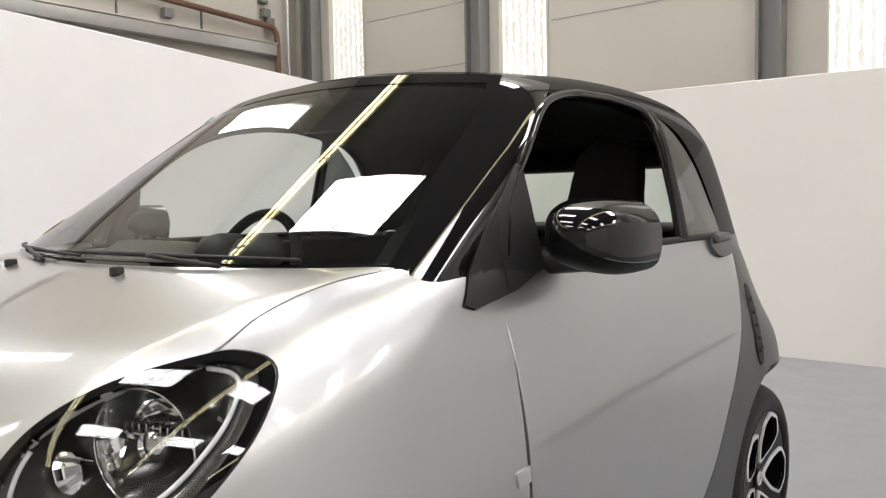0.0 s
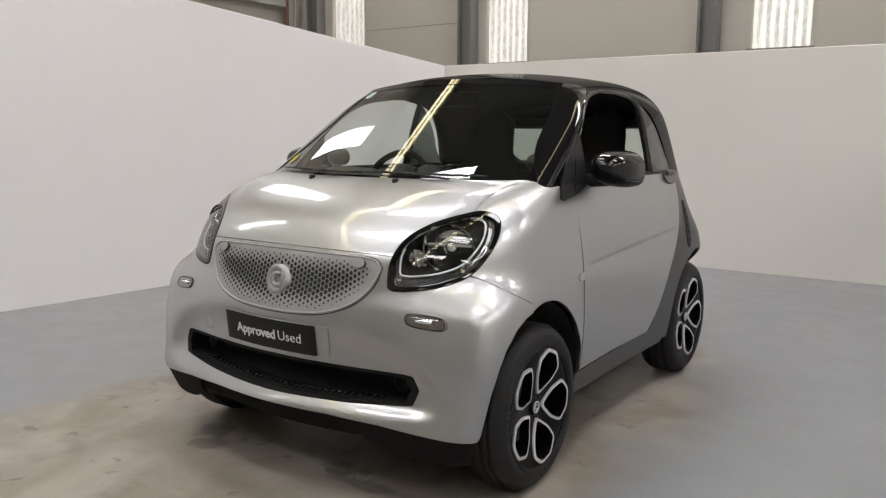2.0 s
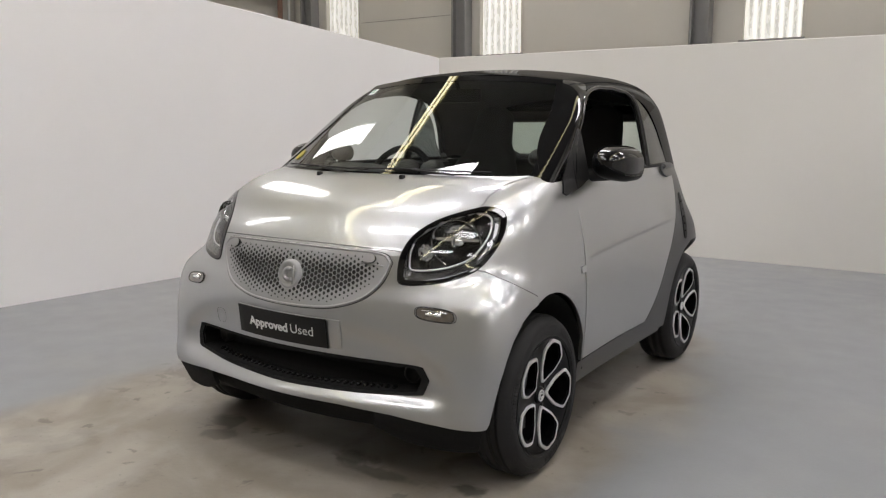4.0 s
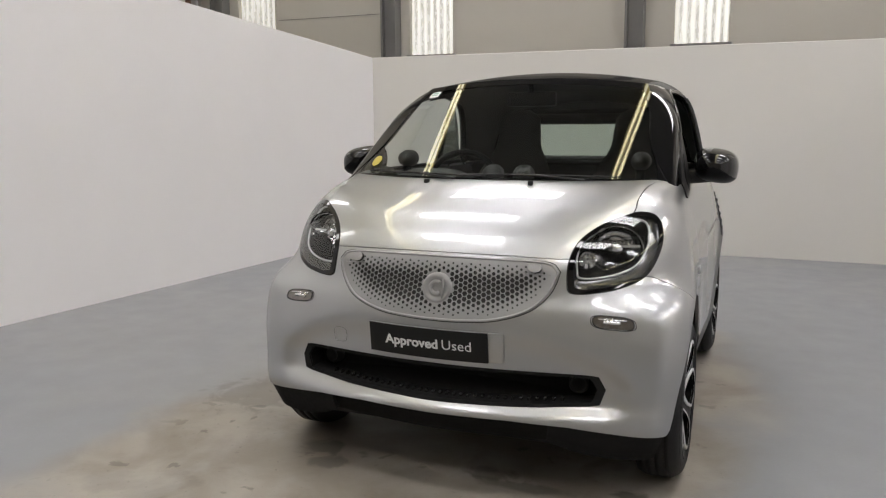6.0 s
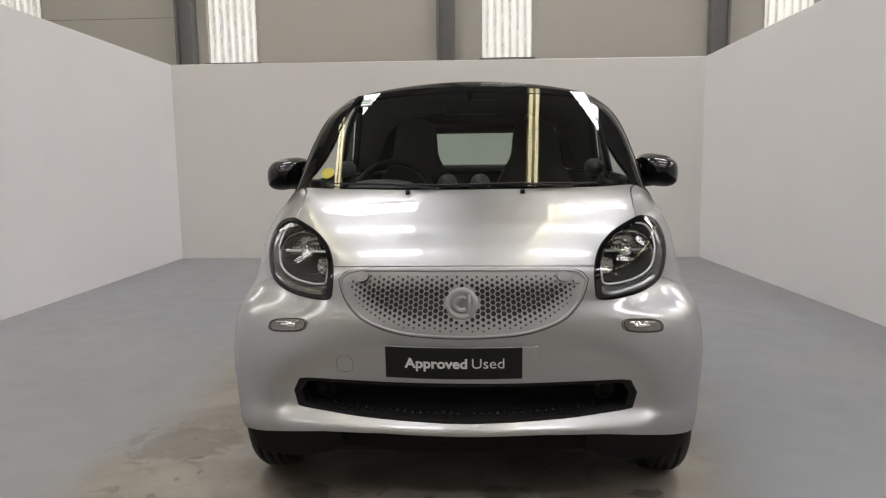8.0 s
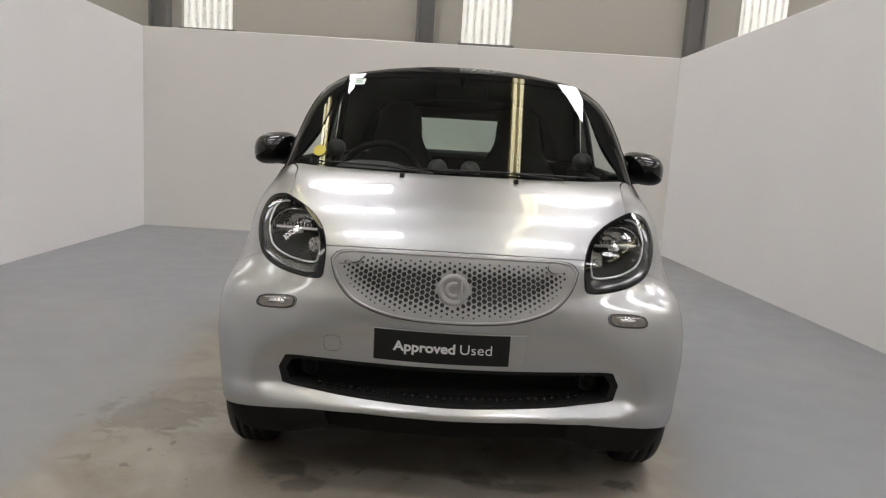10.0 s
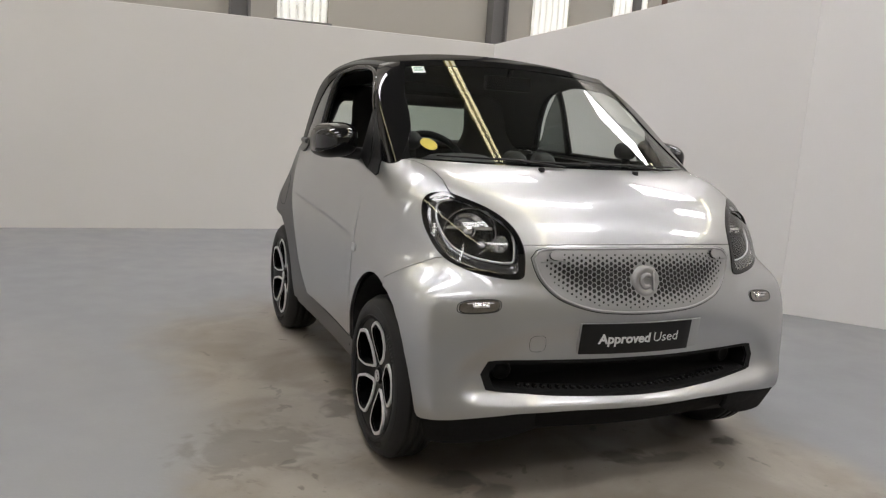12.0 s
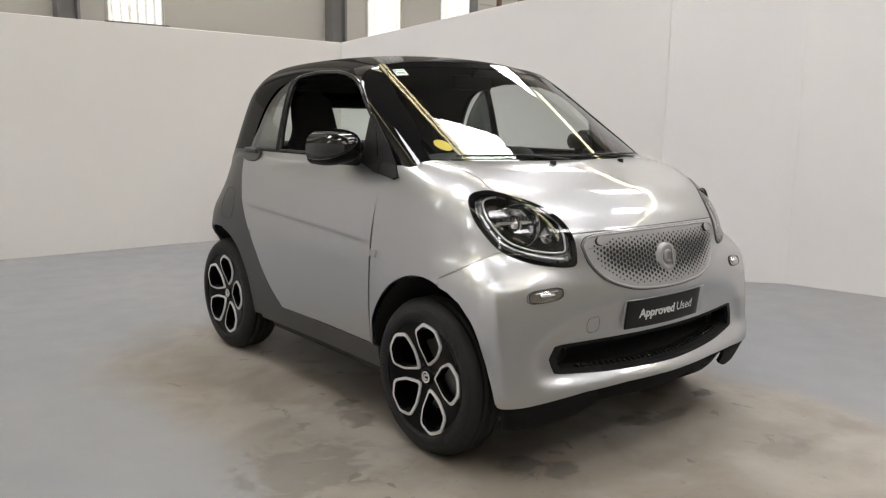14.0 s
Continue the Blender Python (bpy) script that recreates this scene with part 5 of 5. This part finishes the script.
SW = new("steering_wheel")
SW.parent = CAR
SW["label"] = "black steering wheel on the car's right side"
SW.matrix_local = pose(-.36, .66, .995, 0, 22, 90)
tv, tf = tube([(0, .185*math.cos(t), .185*math.sin(t)) for t in np.linspace(0, 2*math.pi, 48, False)], .016, 10, True)
part("rim", mesh_of("rim", tv, tf, TRIM), TRIM, SW)
part("hub", mesh_of("hub", *lathe([(.03, 0), (.03, .05), (.01, .075), (-.03, .07), (-.12, .04)], 24), TRIM), TRIM, SW)
for a in (0, math.pi, -math.pi/2):
    V, Fc = tube([(.0, .05*math.cos(a), .05*math.sin(a)), (0, .18*math.cos(a), .18*math.sin(a))], [.022, .014], 8)
    part("spoke", mesh_of("spoke", V, Fc, TRIM), TRIM, SW)


def seat(x):
    S = new("seat")
    S.parent = CAR
    S["label"] = "black fabric bucket seat with built-in headrest"
    S.matrix_local = Matrix.Translation((x, 1.24, .56))
    W = [(0, .235), (.15, .25), (.34, .235), (.48, .185), (.58, .135), (.72, .118), (.80, .095), (.835, .04)]
    rows = 30
    V, Fc, nu = [], [], 28
    for j in range(rows):
        h = .835*j/(rows - 1)
        w = ip(np.array([h]), W)[0]
        d = .075 - .03*(h/.835)
        yc = .10 + .33*h - .07*max(0, h - .5)
        for i in range(nu):
            t = 2*math.pi*i/nu
            c, q = math.cos(t), math.sin(t)
            px = w*math.copysign(abs(c)**.6, c)
            py = d*math.copysign(abs(q)**.6, q)
            py -= .05*(abs(px)/.25)**3 if h < .5 else 0
            V.append((px, yc + py, .10 + h*.865))
    Fc = [(j*nu + i, j*nu + (i + 1) % nu, (j + 1)*nu + (i + 1) % nu, (j + 1)*nu + i) for j in range(rows - 1) for i in range(nu)]
    Fc.append(tuple((rows - 1)*nu + i for i in range(nu)))
    part("backrest", mesh_of("backrest", V, Fc, FABRIC), FABRIC, S)
    bm = bmesh.new()
    box(bm, (-.24, -.35, .02), (.24, .12, .18), bevel=.05)
    part("cushion", bm, FABRIC, S, smooth=50)


seat(.335)
seat(-.335)
RM = new("inside_mirror")
RM.parent = CAR
RM["label"] = "black inside mirror below the roof"
RM.matrix_local = Matrix.Translation((0, .66, 1.415))
bm = bmesh.new()
box(bm, (-.115, -.02, -.033), (.115, .02, .033), bevel=.012)
part("shell", bm, TRIM, RM, smooth=50)
V, Fc = tube([(0, 0, .02), (0, -.03, .07)], .012, 8)
part("stalk", mesh_of("stalk", V, Fc, TRIM), TRIM, RM)
